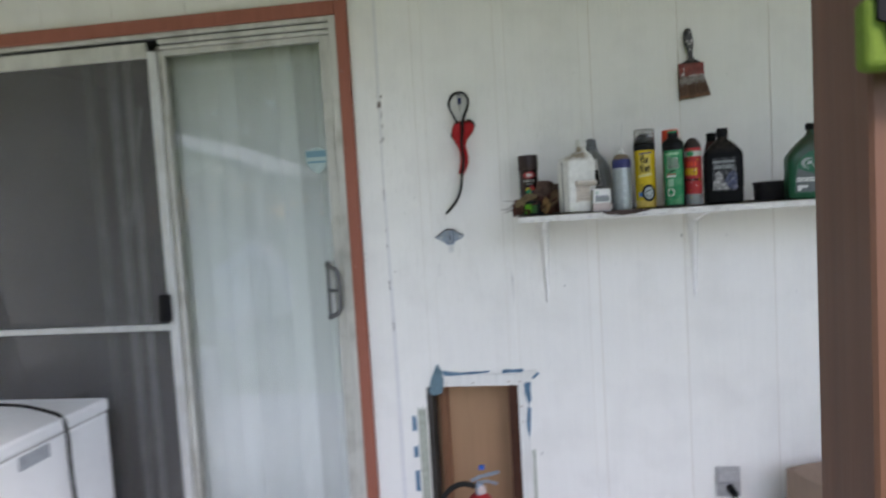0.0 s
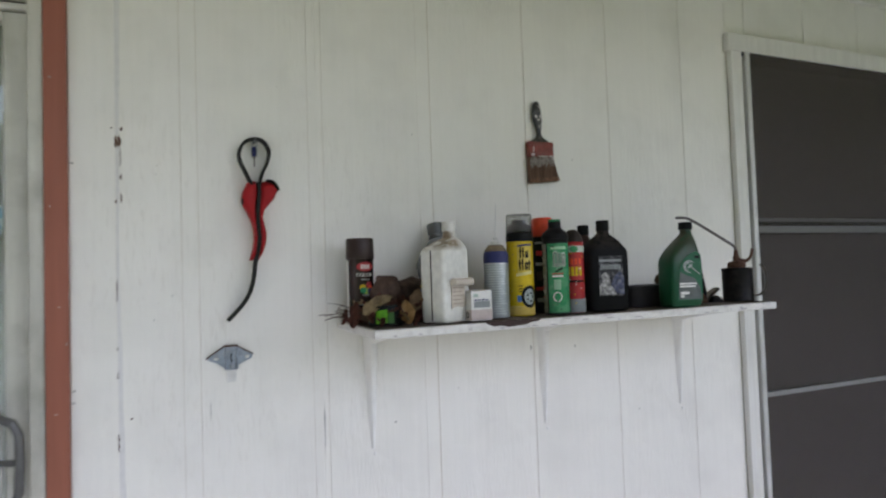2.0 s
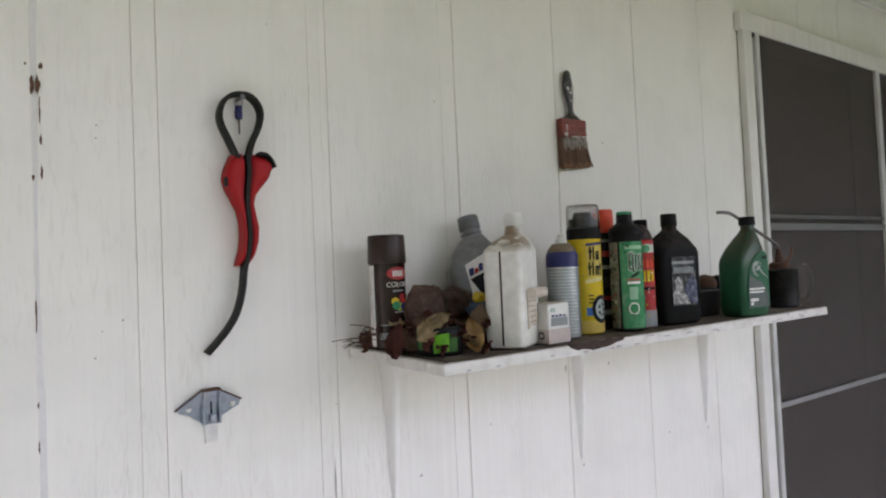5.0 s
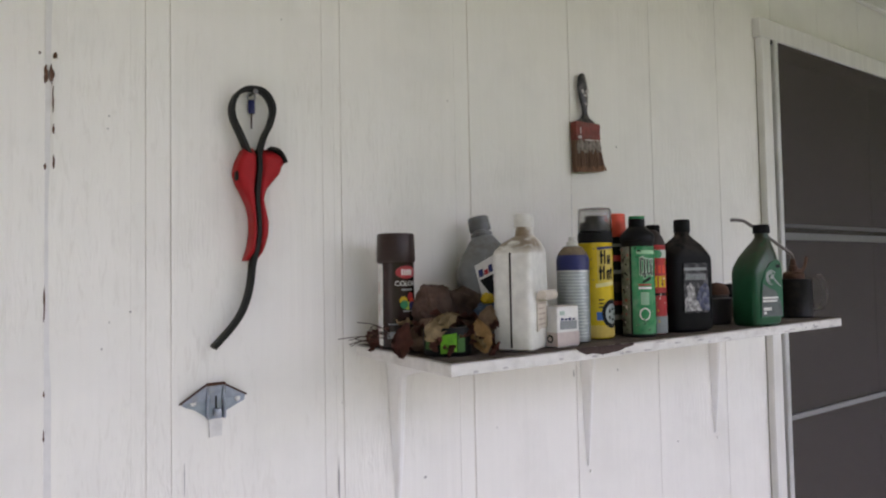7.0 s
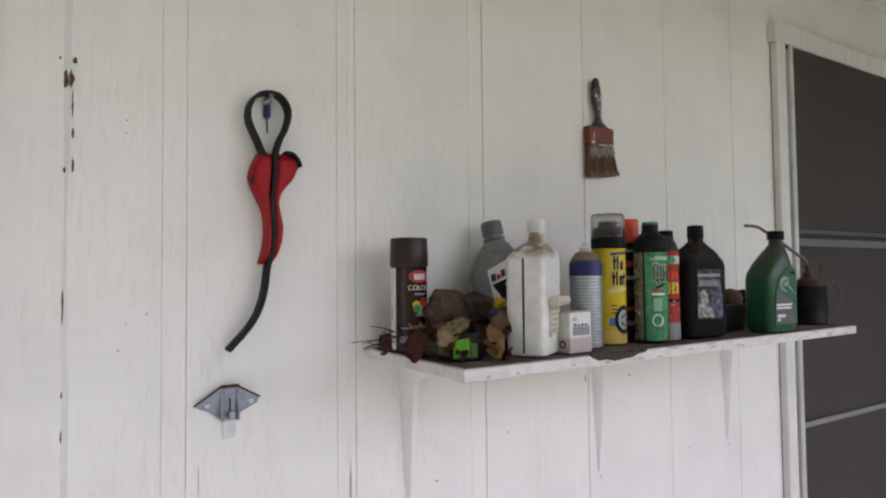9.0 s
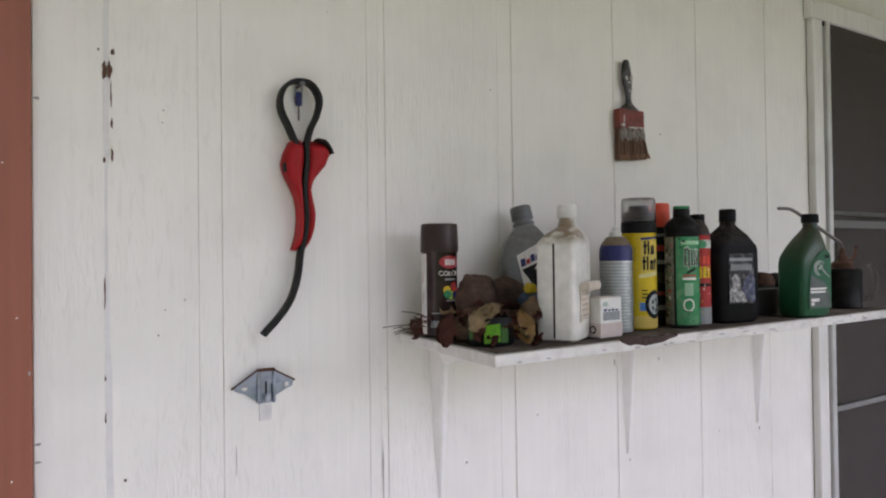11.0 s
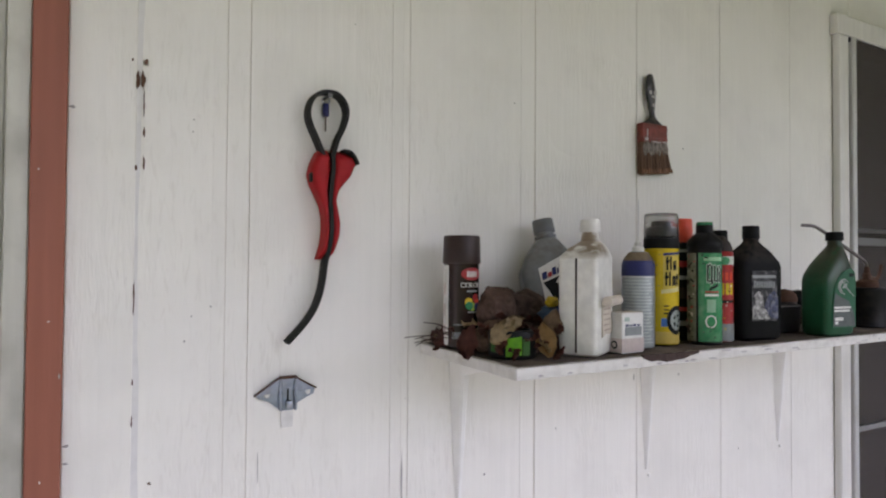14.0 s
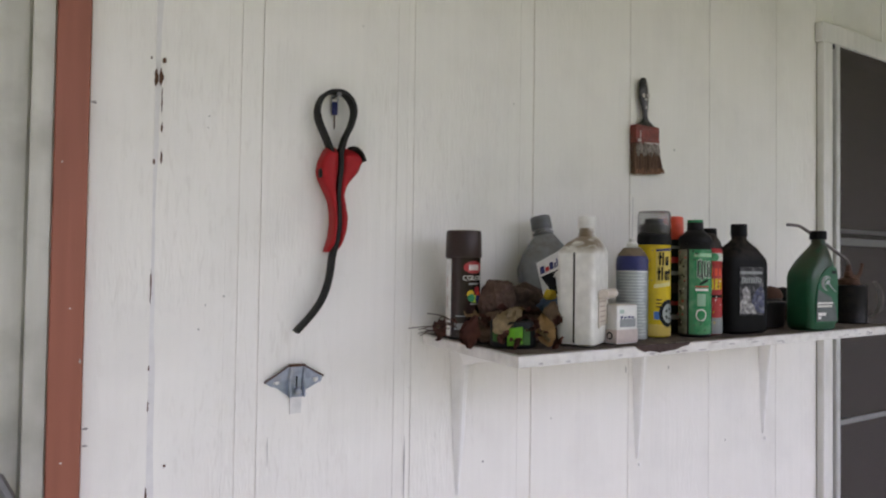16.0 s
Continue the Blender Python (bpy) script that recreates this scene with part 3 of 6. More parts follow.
for v in bm.verts:
    v.co.z += lift(v.co.x, v.co.y)
wpart("board", bm, M_SHELF, shelf)
rnd = random.Random(5)
# the worn top: an uneven layer of dirt
bm = bmesh.new()
nx, ny = 90, 16
vs = [[bm.verts.new((SH_X0 + 0.004 + (SH_X1 - SH_X0 - 0.008) * i / nx + (0.002 * rnd.random() if i in (0, nx) else 0),
                     SH_Y + 0.004 + (0.305 * j / ny) + (0.004 * noise.noise(Vector((i * 0.3, 1, 0))) if j == 0 else 0),
                     SH_Z - 0.0005 + 0.0012 * noise.noise(Vector((i * 0.7, j * 0.7, 3))))) for j in range(ny + 1)] for i in range(nx + 1)]
for v in bm.verts:
    v.co.z += lift(v.co.x, v.co.y)
for i in range(nx):
    for j in range(ny):
        bm.faces.new((vs[i][j], vs[i + 1][j], vs[i + 1][j + 1], vs[i][j + 1]))
smooth(wpart("dirt_layer", bm, M_GRIME, shelf, "brown dust and rust stains"))


M_BRKT = mat("white_painted_steel", (0.84, 0.83, 0.80), 0.45, var=0.03, fine=50, bump=0.05, stain=0.25, big=14, tint=(0.62, 0.59, 0.54))


def bracket(x):
    g = empty("shelf_bracket", pose(x, -0.001, SH_Z - 0.022 + lift(x, -0.16)), "white painted tapered steel shelf bracket", "bracket", "brackets under the shelf")
    out = rings([[(-0.024 * w, 0, z), (-0.012 * w, -d * 0.8, z), (-0.006 * w, -d, z), (0.006 * w, -d, z), (0.012 * w, -d * 0.8, z), (0.024 * w, 0, z)]
                 for z, w, d in ((0, 0.95, 0.036), (-0.05, 0.82, 0.029), (-0.12, 0.66, 0.021), (-0.2, 0.5, 0.015), (-0.28, 0.28, 0.007), (-0.312, 0.17, 0.003))])
    part("wall_leg", out, M_BRKT, g)
    part("arm", rings([[(-0.02 * w, y, 0), (-0.007 * w, y, -d), (0.007 * w, y, -d), (0.02 * w, y, 0)]
                       for y, w, d in ((0, 1, 0.05), (-0.06, 0.9, 0.032), (-0.16, 0.7, 0.015), (-0.24, 0.5, 0.005))]), M_BRKT, g)
    for z in (-0.325,):
        part("screw", lathe([(0.0, 0), (0.004, 0), (0.004, 0.003), (0.0, 0.004)], 10), M_BRKT, g).matrix_local = pose(0.003, -0.0045, z, 90)
    return g


for x in (0.418, 0.945, 1.458):
    bracket(x)

# ---- things on the shelf ----
def can_body(r, h, foot=0.002):
    """A rolled steel aerosol can with its seams and shoulder."""
    return lathe([(0.0, 0.001), (r - 0.003, 0.0), (r, foot), (r, h - 0.004), (r + 0.0008, h - 0.002), (r, h), (r - 0.006, h + 0.008), (r - 0.016, h + 0.014), (r - 0.018, h + 0.018), (0.0, h + 0.019)], 36)


def pl(name, rgb, rough=0.4, **k):
    k = {"var": 0.12, "fine": 60, "bump": 0.04, "stain": 0.35, "big": 24, "spec": 0.32, **k}
    return mat(name, rgb, rough, **k)


M_DKB = pl("dark_brown_cap", (0.036, 0.020, 0.018), 0.4)
M_DKB2 = pl("dark_brown_can_print", (0.026, 0.012, 0.010), 0.25, spec=0.4)
M_WHT = pl("white_print", (0.72, 0.71, 0.68), 0.5)
M_RED = pl("red_print", (0.42, 0.025, 0.03), 0.3, spec=0.45)
M_YEL = pl("yellow_print", (0.66, 0.46, 0.022), 0.27, stain=0.45, tint=(0.4, 0.28, 0.05), spec=0.5)
M_LIME = pl("green_print", (0.30, 0.50, 0.05), 0.4)
M_NAVY = pl("navy_print", (0.025, 0.03, 0.12), 0.4)
M_SILV = pl("silver_can_print", (0.36, 0.40, 0.41), 0.3, metal=0.5, stain=0.5, tint=(0.3, 0.3, 0.29))
M_BLKP = pl("black_print", (0.010, 0.010, 0.011), 0.45, spec=0.12)
M_ORNG = pl("orange_red_cap", (0.75, 0.075, 0.03), 0.4)
M_GRN = pl("green_can_print", (0.018, 0.23, 0.095), 0.22, stain=0.75, tint=(0.12, 0.33, 0.18), spec=0.5, big=30)
M_GREYP = pl("grey_label_print", (0.26, 0.28, 0.28), 0.5)
M_SILVB = pl("silver_grey_plastic", (0.135, 0.145, 0.15), 0.38, metal=0.25, stain=0.5, tint=(0.09, 0.085, 0.075))
M_JUG = pl("white_jug_plastic", (0.70, 0.69, 0.65), 0.45, stain=0.35, tint=(0.45, 0.40, 0.32))
M_DIRT = pl("brown_dirt", (0.20, 0.15, 0.10), 0.9, bump=0.6, fine=120)
M_PAPER = pl("aged_paper", (0.60, 0.53, 0.45), 0.8)
M_PINK = pl("pinkish_print", (0.60, 0.50, 0.47), 0.6)
M_PALEW = pl("pale_green_white_print", (0.50, 0.62, 0.52), 0.4)
M_INK = pl("faded_ink_print", (0.42, 0.34, 0.28), 0.7)
M_CLEAR = glass("clear_plastic_cap", (0.78, 0.78, 0.77), 0.22, 1.4)
M_GUNK = pl("dirty_metal", (0.045, 0.034, 0.031), 0.6, metal=0.4, bump=0.3, stain=0.6)
M_RUSTM = pl("rusty_metal", (0.095, 0.045, 0.03), 0.7, metal=0.3, bump=0.4)
Z0 = SH_Z + 0.0008


def at(x, y, rz=0.0, rx=0.0, ry=0.0, z=Z0):
    return pose(x, y, z + lift(x, y), rx, ry, rz)


def flat_text(body, size, material, parent, name="lettering"):
    """Solid letters of the built-in font, upright in x and z, centred on the origin."""
    cu = bpy.data.curves.new("letters", "FONT")
    cu.body, cu.size, cu.extrude, cu.align_x, cu.align_y = body, size, 0.0003, "CENTER", "CENTER"
    tmp = new("letters", cu)
    me = bpy.data.meshes.new_from_object(tmp.evaluated_get(bpy.context.evaluated_depsgraph_get()))
    bpy.data.objects.remove(tmp)
    me.transform(Matrix.Rotation(radians(90), 4, "X"))
    me.materials.clear()
    me.materials.append(material)
    ob = new(name, me)
    ob.parent = parent
    return ob


def bend(ob, r, a):
    """Lays a flat part round a can of radius r, centred at the angle a (degrees from the front)."""
    for v in ob.data.vertices:
        t = v.co.x / r + radians(a)
        d = r - v.co.y
        v.co.x, v.co.y = d * math.sin(t), -d * math.cos(t)
    return ob


def disc(cx, cz, rx, rz, y, n=24, k=4):
    """A round print, fine enough to be laid round a can."""
    bm = bmesh.new()
    mid = bm.verts.new((cx, y, cz))
    prev = None
    for q in range(1, k + 1):
        ring = [bm.verts.new((cx + rx * q / k * math.cos(i * 2 * math.pi / n), y, cz + rz * q / k * math.sin(i * 2 * math.pi / n))) for i in range(n)]
        for i in range(n):
            if prev is None:
                bm.faces.new((mid, ring[i], ring[(i + 1) % n]))
            else:
                bm.faces.new((prev[i], ring[i], ring[(i + 1) % n], prev[(i + 1) % n]))
        prev = ring
    skirt = [bm.verts.new((v.co.x, 0.0002, v.co.z)) for v in prev]
    for i in range(n):
        bm.faces.new((prev[i], skirt[i], skirt[(i + 1) % n], prev[(i + 1) % n]))
    return bm


# brown spray paint can; its label faces the open end of the shelf
c = empty("spray_paint_can", at(0.370, -0.088, -28), "dark brown spray paint can with dark cap", "spray can", "cans on the shelf")
smooth(part("body", can_body(0.0325, 0.157), M_DKB2, c))
smooth(part("cap", lathe([(0.0, 0.1525), (0.0345, 0.1525), (0.0352, 0.1555), (0.0338, 0.2015), (0.0325, 0.2045), (0.0, 0.2045)], 36), M_DKB, c, "dark brown plastic cap"))
part("label_panel", wrap(0.0327, -86, -50, 0.004, 0.150), M_WHT, c, "white printed panel")
for k in range(3):
    part("print_bar", wrap(0.0333, -77, -64, 0.02 + k * 0.038, 0.042 + k * 0.038, 0.0002), M_PINK, c)
ov = part("oval_badge", disc(0.0, 0.1345, 0.022, 0.0115, -0.0006), M_RED, c, "red oval badge")
bend(ov, 0.0327, 34)
for k in range(5):
    part("badge_bar", wrap(0.0334, 14 + k * 8, 19.5 + k * 8, 0.129, 0.1395, 0.0003), M_WHT, c)
tx = flat_text("COLOR", 0.0125, M_WHT, c)
for v in tx.data.vertices:
    v.co.z += 0.114
bend(tx, 0.0331, 30)
part("print_bar", wrap(0.0327, 14, 54, 0.1015, 0.1050), M_GREYP, c)
for k, (m_, da, dz) in enumerate(((M_RED, 0.006, 0.008), (M_ORNG, 0.010, -0.001), (M_LIME, -0.002, -0.008), (M_YEL, -0.010, 0.001), (M_NAVY, 0.008, -0.008), (M_GRN, -0.009, -0.006))):
    d = part("colour_dot", disc(da, 0.083 + dz, 0.0075, 0.0075, -0.0004 - 0.0002 * k, 14, 2), m_, c)
    bend(d, 0.0327, 38)
part("print_bar", wrap(0.0327, 18, 54, 0.0640, 0.0665), M_GREYP, c)
part("print_bar", wrap(0.0327, -30, 50, 0.0415, 0.0435), M_GREYP, c)
part("print_panel", wrap(0.0327, -34, 20, 0.017, 0.029), M_GREYP, c)

# silver oil bottle that leans against the wall
c = empty("oil_bottle", at(0.605, -0.092, -27, -8, -10, Z0 + 0.0115), "silver grey plastic oil bottle leaning on the wall", "bottle", "bottles on the shelf")
Q = [(0.0, 0.052, 0.027, 6, 0), (0.004, 0.0585, 0.032, 6, 0), (0.02, 0.060, 0.033, 6, 0), (0.128, 0.060, 0.033, 6, 0), (0.136, 0.0585, 0.033, 5, 0), (0.165, 0.044, 0.029, 4.4, 0.002), (0.190, 0.026, 0.023, 3, 0.006), (0.197, 0.0205, 0.0195, 2.2, 0.008),
     (0.199, 0.0225, 0.0225, 2, 0.008), (0.203, 0.0225, 0.0225, 2, 0.008), (0.204, 0.018, 0.018, 2, 0.008), (0.212, 0.018, 0.018, 2, 0.008)]
smooth(part("body", loft(Q), pl("dusty_silver_plastic", (0.185, 0.195, 0.20), 0.34, metal=0.25, stain=0.4, tint=(0.11, 0.105, 0.095), dust=((0.12, 0.105, 0.09), 0.12, 0.2, 0.4)), c), 30)
smooth(part("cap", rings([[(0.008 + r * (1 + (0.02 if i % 2 else 0)) * math.cos(i * math.pi / 28), r * (1 + (0.02 if i % 2 else 0)) * math.sin(i * math.pi / 28), z) for i in range(56)]
                          for r, z in ((0.016, 0.2085), (0.0215, 0.209), (0.022, 0.211), (0.0212, 0.235), (0.019, 0.238), (0.004, 0.2385))]), M_SILVB, c, "grey ribbed screw cap"), 60)
part("label", prism([(-0.024, 0.062), (0.040, 0.062), (0.036, 0.158), (-0.026, 0.136)], -0.0342, -0.0322), M_WHT, c, "white label with a black block")
part("label_block", prism([(-0.022, 0.106), (0.035, 0.120), (0.037, 0.065), (-0.004, 0.065), (-0.012, 0.086)], -0.0350, -0.0343), M_BLKP, c)
for x0, x1, z0, z1, m_ in ((-0.022, -0.012, 0.111, 0.126, M_NAVY), (-0.0105, -0.002, 0.114, 0.124, M_RED), (-0.0005, 0.008, 0.117, 0.132, M_NAVY), (0.0095, 0.0135, 0.119, 0.130, M_NAVY), (0.0155, 0.0185, 0.121, 0.138, M_NAVY)):
    part("logo_bar", prism([(x0, z0), (x1, z0 + 0.002), (x1 + 0.001, z1 + 0.002), (x0 + 0.001, z1)], -0.0350, -0.0343), m_, c)
part("logo_bar", prism([(0.006, 0.068), (0.014, 0.068), (0.016, 0.112), (0.011, 0.112), (0.003, 0.102), (0.008, 0.101)], -0.0357, -0.0351), M_WHT, c)

# white jug, its narrow side with the dark sight strip towards the open end
c = empty("oil_jug", at(0.526, -0.253, 31), "white plastic quart jug with dirty shoulder", "bottle", "bottles on the shelf")
J = [(0.0, 0.046, 0.030, 7, 0), (0.004, 0.052, 0.034, 8, 0), (0.02, 0.053, 0.035, 9, 0), (0.164, 0.053, 0.035, 9, 0), (0.170, 0.0505, 0.0345, 8, 0.002), (0.184, 0.0345, 0.029, 6, 0.013), (0.193, 0.0225, 0.022, 3.6, 0.021), (0.197, 0.0165, 0.0165, 2.2, 0.023), (0.214, 0.0140, 0.0140, 2, 0.023)]
smooth(part("body", loft(J, 56), pl("dusty_white_jug", (0.74, 0.73, 0.68), 0.38, stain=0.3, big=18, tint=(0.55, 0.50, 0.42), dust=((0.20, 0.13, 0.07), 0.164, 0.180, 0.75, 0.020)), c, "white plastic with dusty shoulder"), 32)
smooth(part("cap", lathe([(0.0, 0.213), (0.0175, 0.213), (0.018, 0.215), (0.0172, 0.233), (0.015, 0.236), (0.0, 0.236)], 28, 0.023), M_JUG, c))
part("sight_strip", box(-0.0539, -0.0515, 0.000, 0.0034, 0.006, 0.166, 0.0005), pl("brown_black_strip", (0.03, 0.02, 0.016), 0.5), c, "dark sight strip")
part("paper_label", prism([(-0.028, 0.092), (0.026, 0.092), (0.025, 0.068), (0.029, 0.055), (0.044, 0.042), (0.018, 0.034), (-0.008, 0.037), (-0.029, 0.032)], -0.0375, -0.0352), M_PAPER, c, "peeling paper label")
smooth(part("label_curl", rings([[(x, -0.046 + 0.0085 * math.cos(i * 0.42), 0.093 + 0.0085 * math.sin(i * 0.42)) for i in range(15)] for x in (-0.034, 0.002, 0.042)]), M_PAPER, c))
for k in range(5):
    part("print_bar", box(-0.024, 0.020 - 0.009 * (k % 2), -0.0379, -0.0376, 0.042 + k * 0.009, 0.0445 + k * 0.009), M_INK, c)

# blue and silver spray can with its straw nozzle
c = empty("lubricant_can", at(0.673, -0.234, -40), "silver spray can with navy band and white nozzle", "spray can", "cans on the shelf")
smooth(part("body", lathe([(0.0, 0.001), (0.028, 0.0), (0.0305, 0.002), (0.0305, 0.148), (0.0303, 0.151), (0.0298, 0.156), (0.0256, 0.166), (0.017, 0.177), (0.014, 0.180), (0.0, 0.181)], 36), M_SILV, c))
smooth(part("band", lathe([(0.0305, 0.134), (0.03075, 0.134), (0.03075, 0.153), (0.0300, 0.1575), (0.0280, 0.1625), (0.0272, 0.1625)], 36), M_NAVY, c, "navy blue band"))
smooth(part("shoulder_dirt", lathe([(0.0280, 0.1620), (0.0280, 0.1628), (0.0262, 0.1668), (0.0176, 0.1782), (0.0165, 0.1785)], 36), M_DIRT, c))
smooth(part("nozzle", lathe([(0.0, 0.178), (0.011, 0.178), (0.0115, 0.187), (0.007, 0.190), (0.0065, 0.197), (0.0, 0.198)], 20), M_JUG, c, "white spray nozzle"))
part("straw", tube([(0.0, -0.002, 0.192), (0.001, 0.004, 0.23), (0.002, 0.010, 0.28)], 0.0011, 6), M_WHT, c)
M_SILV2 = pl("dull_silver_print", (0.54, 0.57, 0.57), 0.45, metal=0.1)
for k in range(20):
    part("print_bar", wrap(0.0307, -64 + 7 * (k % 2), 58 - 9 * (k % 4), 0.010 + k * 0.0060, 0.0120 + k * 0.0060, 0.0002), M_SILV2, c)
part("seam", wrap(0.0307, 62, 66, 0.004, 0.130, 0.0004, 3), M_SILV, c)
part("print_bar", wrap(0.0307, -70, 70, 0.131, 0.1325, 0.0002), M_WHT, c)

# small white carton
c = empty("small_carton", at(0.600, -0.2745, 4), "small white carton with grey and pink print", "box")
part("body", box(-0.0285, 0.0285, -0.016, 0.016, 0.0, 0.071, 0.0015), M_WHT, c)
part("print_band", box(-0.0289, 0.0289, -0.0164, 0.0164, 0.002, 0.026), M_PINK, c)
part("print_panel", box(-0.021, 0.022, -0.0167, -0.016, 0.031, 0.046), M_GREYP, c)
for k in range(4):
    part("print_bar", box(-0.020 + 0.010 * k, -0.013 + 0.010 * k, -0.0170, -0.0166, 0.047, 0.051 - 0.001 * (k % 2)), M_NAVY, c)
part("print_bar", box(-0.022, -0.010, -0.0167, -0.016, 0.056, 0.063), pl("faded_green_print", (0.38, 0.48, 0.42)), c)
part("print_ring", prism([(0.0072 * math.cos(i * 0.3927) + 0.0, 0.0145 + 0.0072 * math.sin(i * 0.3927)) for i in range(16)], -0.0003, 0.0003), M_BLKP, c).matrix_local = pose(-0.0291, 0.001, 0, 0, 0, 90)
part("print_ring", prism([(0.0042 * math.cos(i * 0.3927) + 0.0, 0.0145 + 0.0042 * math.sin(i * 0.3927)) for i in range(16)], -0.0003, 0.0003), M_PINK, c).matrix_local = pose(-0.0295, 0.001, 0, 0, 0, 90)
part("top_flap", box(-0.0280, 0.0280, -0.0155, 0.0157, 0.0712, 0.0718), M_PAPER, c)

# yellow tyre sealant can with clear cap
c = empty("tyre_sealant_can", at(0.749, -0.222, -22), "yellow tyre sealant can with clear cap", "spray can", "cans on the shelf")
smooth(part("body", can_body(0.033, 0.186), M_YEL, c))
smooth(part("collar", lathe([(0.0, 0.186), (0.0338, 0.186), (0.0342, 0.188), (0.0338, 0.206), (0.026, 0.210), (0.0, 0.211)], 36), M_BLKP, c, "black plastic collar"))
cp = smooth(part("cap", lathe([(0.0325, 0.207), (0.0335, 0.209), (0.0325, 0.25), (0.030, 0.2545), (0.0, 0.2545), (0.0, 0.2525), (0.0293, 0.2525), (0.0312, 0.249), (0.0318, 0.209)], 36), M_CLEAR, c, "clear plastic cap"))
cp.visible_shadow = False
smooth(part("valve", lathe([(0.0, 0.21), (0.029, 0.211), (0.030, 0.218), (0.028, 0.228), (0.020, 0.230), (0.018, 0.240), (0.0, 0.242)], 20), M_GUNK, c, "dark hose coil under the cap"))
part("print_bar", wrap(0.0334, -20, 50, (0.172, 0.175), (0.177, 0.180), 0.0003), M_NAVY, c)
part("label_plate", wrap(0.0331, -20, 46, (0.106, 0.112), (0.172, 0.176), 0.0002), pl("beige_print", (0.60, 0.44, 0.07), 0.35, stain=0.6, tint=(0.42, 0.36, 0.2)), c)
# two lines of bold leaning strokes, worn at the edges
for z, marks in ((0.144, ((-13, 5, 0.026), (-15, 10, 0.005), (-3, 5, 0.018), (-3, 5, 0.026), (7, 5, 0.017), (14, 5, 0.018), (10, 7, 0.009))),
                 (0.114, ((-16, 5, 0.026), (-18, 10, 0.005), (-6, 5, 0.027), (4, 5, 0.017), (11, 5, 0.018), (5, 9, 0.005), (20, 5, 0.023), (17, 11, 0.005)))):
    for a, w, h in marks:
        rise = 0.014 if h == 0.005 else 0.0
        part("letter_stroke", wrap(0.0337 if rise else 0.0335, 1.2 * a + 6, 1.2 * a + 6 + 1.25 * w, (z + rise, z + rise + 0.0008), (z + rise + h, z + rise + h + 0.001), 0.0004, 4), M_BLKP, c)
wd = part("wheel_print", disc(0.0, 0.048, 0.023, 0.028, -0.0006), M_BLKP, c, "printed tyre")
bend(wd, 0.033, 31)
rim = part("rim_print", disc(0.0, 0.048, 0.0155, 0.0195, -0.0010), M_SILV, c)
bend(rim, 0.033, 31)
for k in range(5):
    a = k * 1.2566
    sp = part("rim_slot", prism([(0.008 * math.cos(a + u) * s, 0.047 + 0.0105 * math.sin(a + u) * s) for u, s in ((-0.32, 0.75), (-0.32, 1.3), (0.32, 1.3), (0.32, 0.75))], -0.0014, -0.0009), M_BLKP, c)
    bend(sp, 0.033, 31)
part("pale_band", wrap(0.0331, -95, 95, 0.003, 0.026, 0.0003), pl("pale_gold_print", (0.62, 0.44, 0.10), 0.3), c)
part("swoosh", wrap(0.0331, -26, 46, (0.099, 0.104), (0.106, 0.112), 0.0003), pl("pale_yellow_print", (0.62, 0.55, 0.25), 0.4), c)
part("blue_print", wrap(0.0331, -26, -6, 0.036, 0.052, 0.0003), pl("blue_print", (0.05, 0.16, 0.42)), c)
for k in range(3):
    part("print_bar", wrap(0.0332, -18, 0, 0.060 + k * 0.007, 0.0625 + k * 0.007), M_BLKP, c)


def fine_print(parent, r, a0, a1, z0, z1, count, materials, seed):
    """Small printed marks, too small to read, scattered over a stretch of a can."""
    q = random.Random(seed)
    for k in range(count):
        a, z, w, h = q.uniform(a0, a1), q.uniform(z0, z1), q.uniform(2, 11), q.uniform(0.0012, 0.0045)
        s = q.uniform(-0.001, 0.002)
        part("print_mark", wrap(r + 0.00004 * k, a, a + w, (z, z + s), (z + h, z + h + s), 0.0002, 3), materials[k % len(materials)], parent)


M_OCHRE = pl("ochre_print", (0.40, 0.27, 0.03))
fine_print(c, 0.0333, -70, -34, 0.04, 0.18, 10, (M_OCHRE,), 2)

# can with an orange cap, its printed side half hidden
c = empty("capped_can", at(0.838, -0.190, -20), "dark printed can with orange red cap behind others", "spray can", "cans on the shelf")
smooth(part("body", can_body(0.0265, 0.198), M_BLKP, c))
smooth(part("cap", lathe([(0.0, 0.200), (0.0268, 0.200), (0.0272, 0.202), (0.0258, 0.247), (0.024, 0.249), (0.0, 0.249)], 30), M_ORNG, c, "orange red cap"))
for k, (m_, z0, z1) in enumerate(((M_GREYP, 0.180, 0.186), (M_RED, 0.150, 0.162), (M_GREYP, 0.124, 0.132), (M_GUNK, 0.085, 0.108), (M_RED, 0.060, 0.068), (M_GREYP, 0.030, 0.040))):
    part("print_bar", wrap(0.0267, -60 + 5 * (k % 2), 30 - 9 * (k % 3), z0, z1, 0.0003, 8), m_, c)

# green quick-start can with black top
c = empty("starter_fluid_can", at(0.832, -0.2575, -44), "green and white spray can with black top", "spray can", "cans on the shelf")
smooth(part("body", can_body(0.032, 0.190), M_BLKP, c))
part("label", wrap(0.0322, -28, 92, 0.006, 0.178), M_GRN, c, "green printed label")
part("label_back", wrap(0.0322, -92, -36, 0.006, 0.178), pl("dirty_white_print", (0.22, 0.24, 0.20), 0.5, var=0.6, fine=45, stain=0.9, big=50, tint=(0.05, 0.09, 0.05)), c)
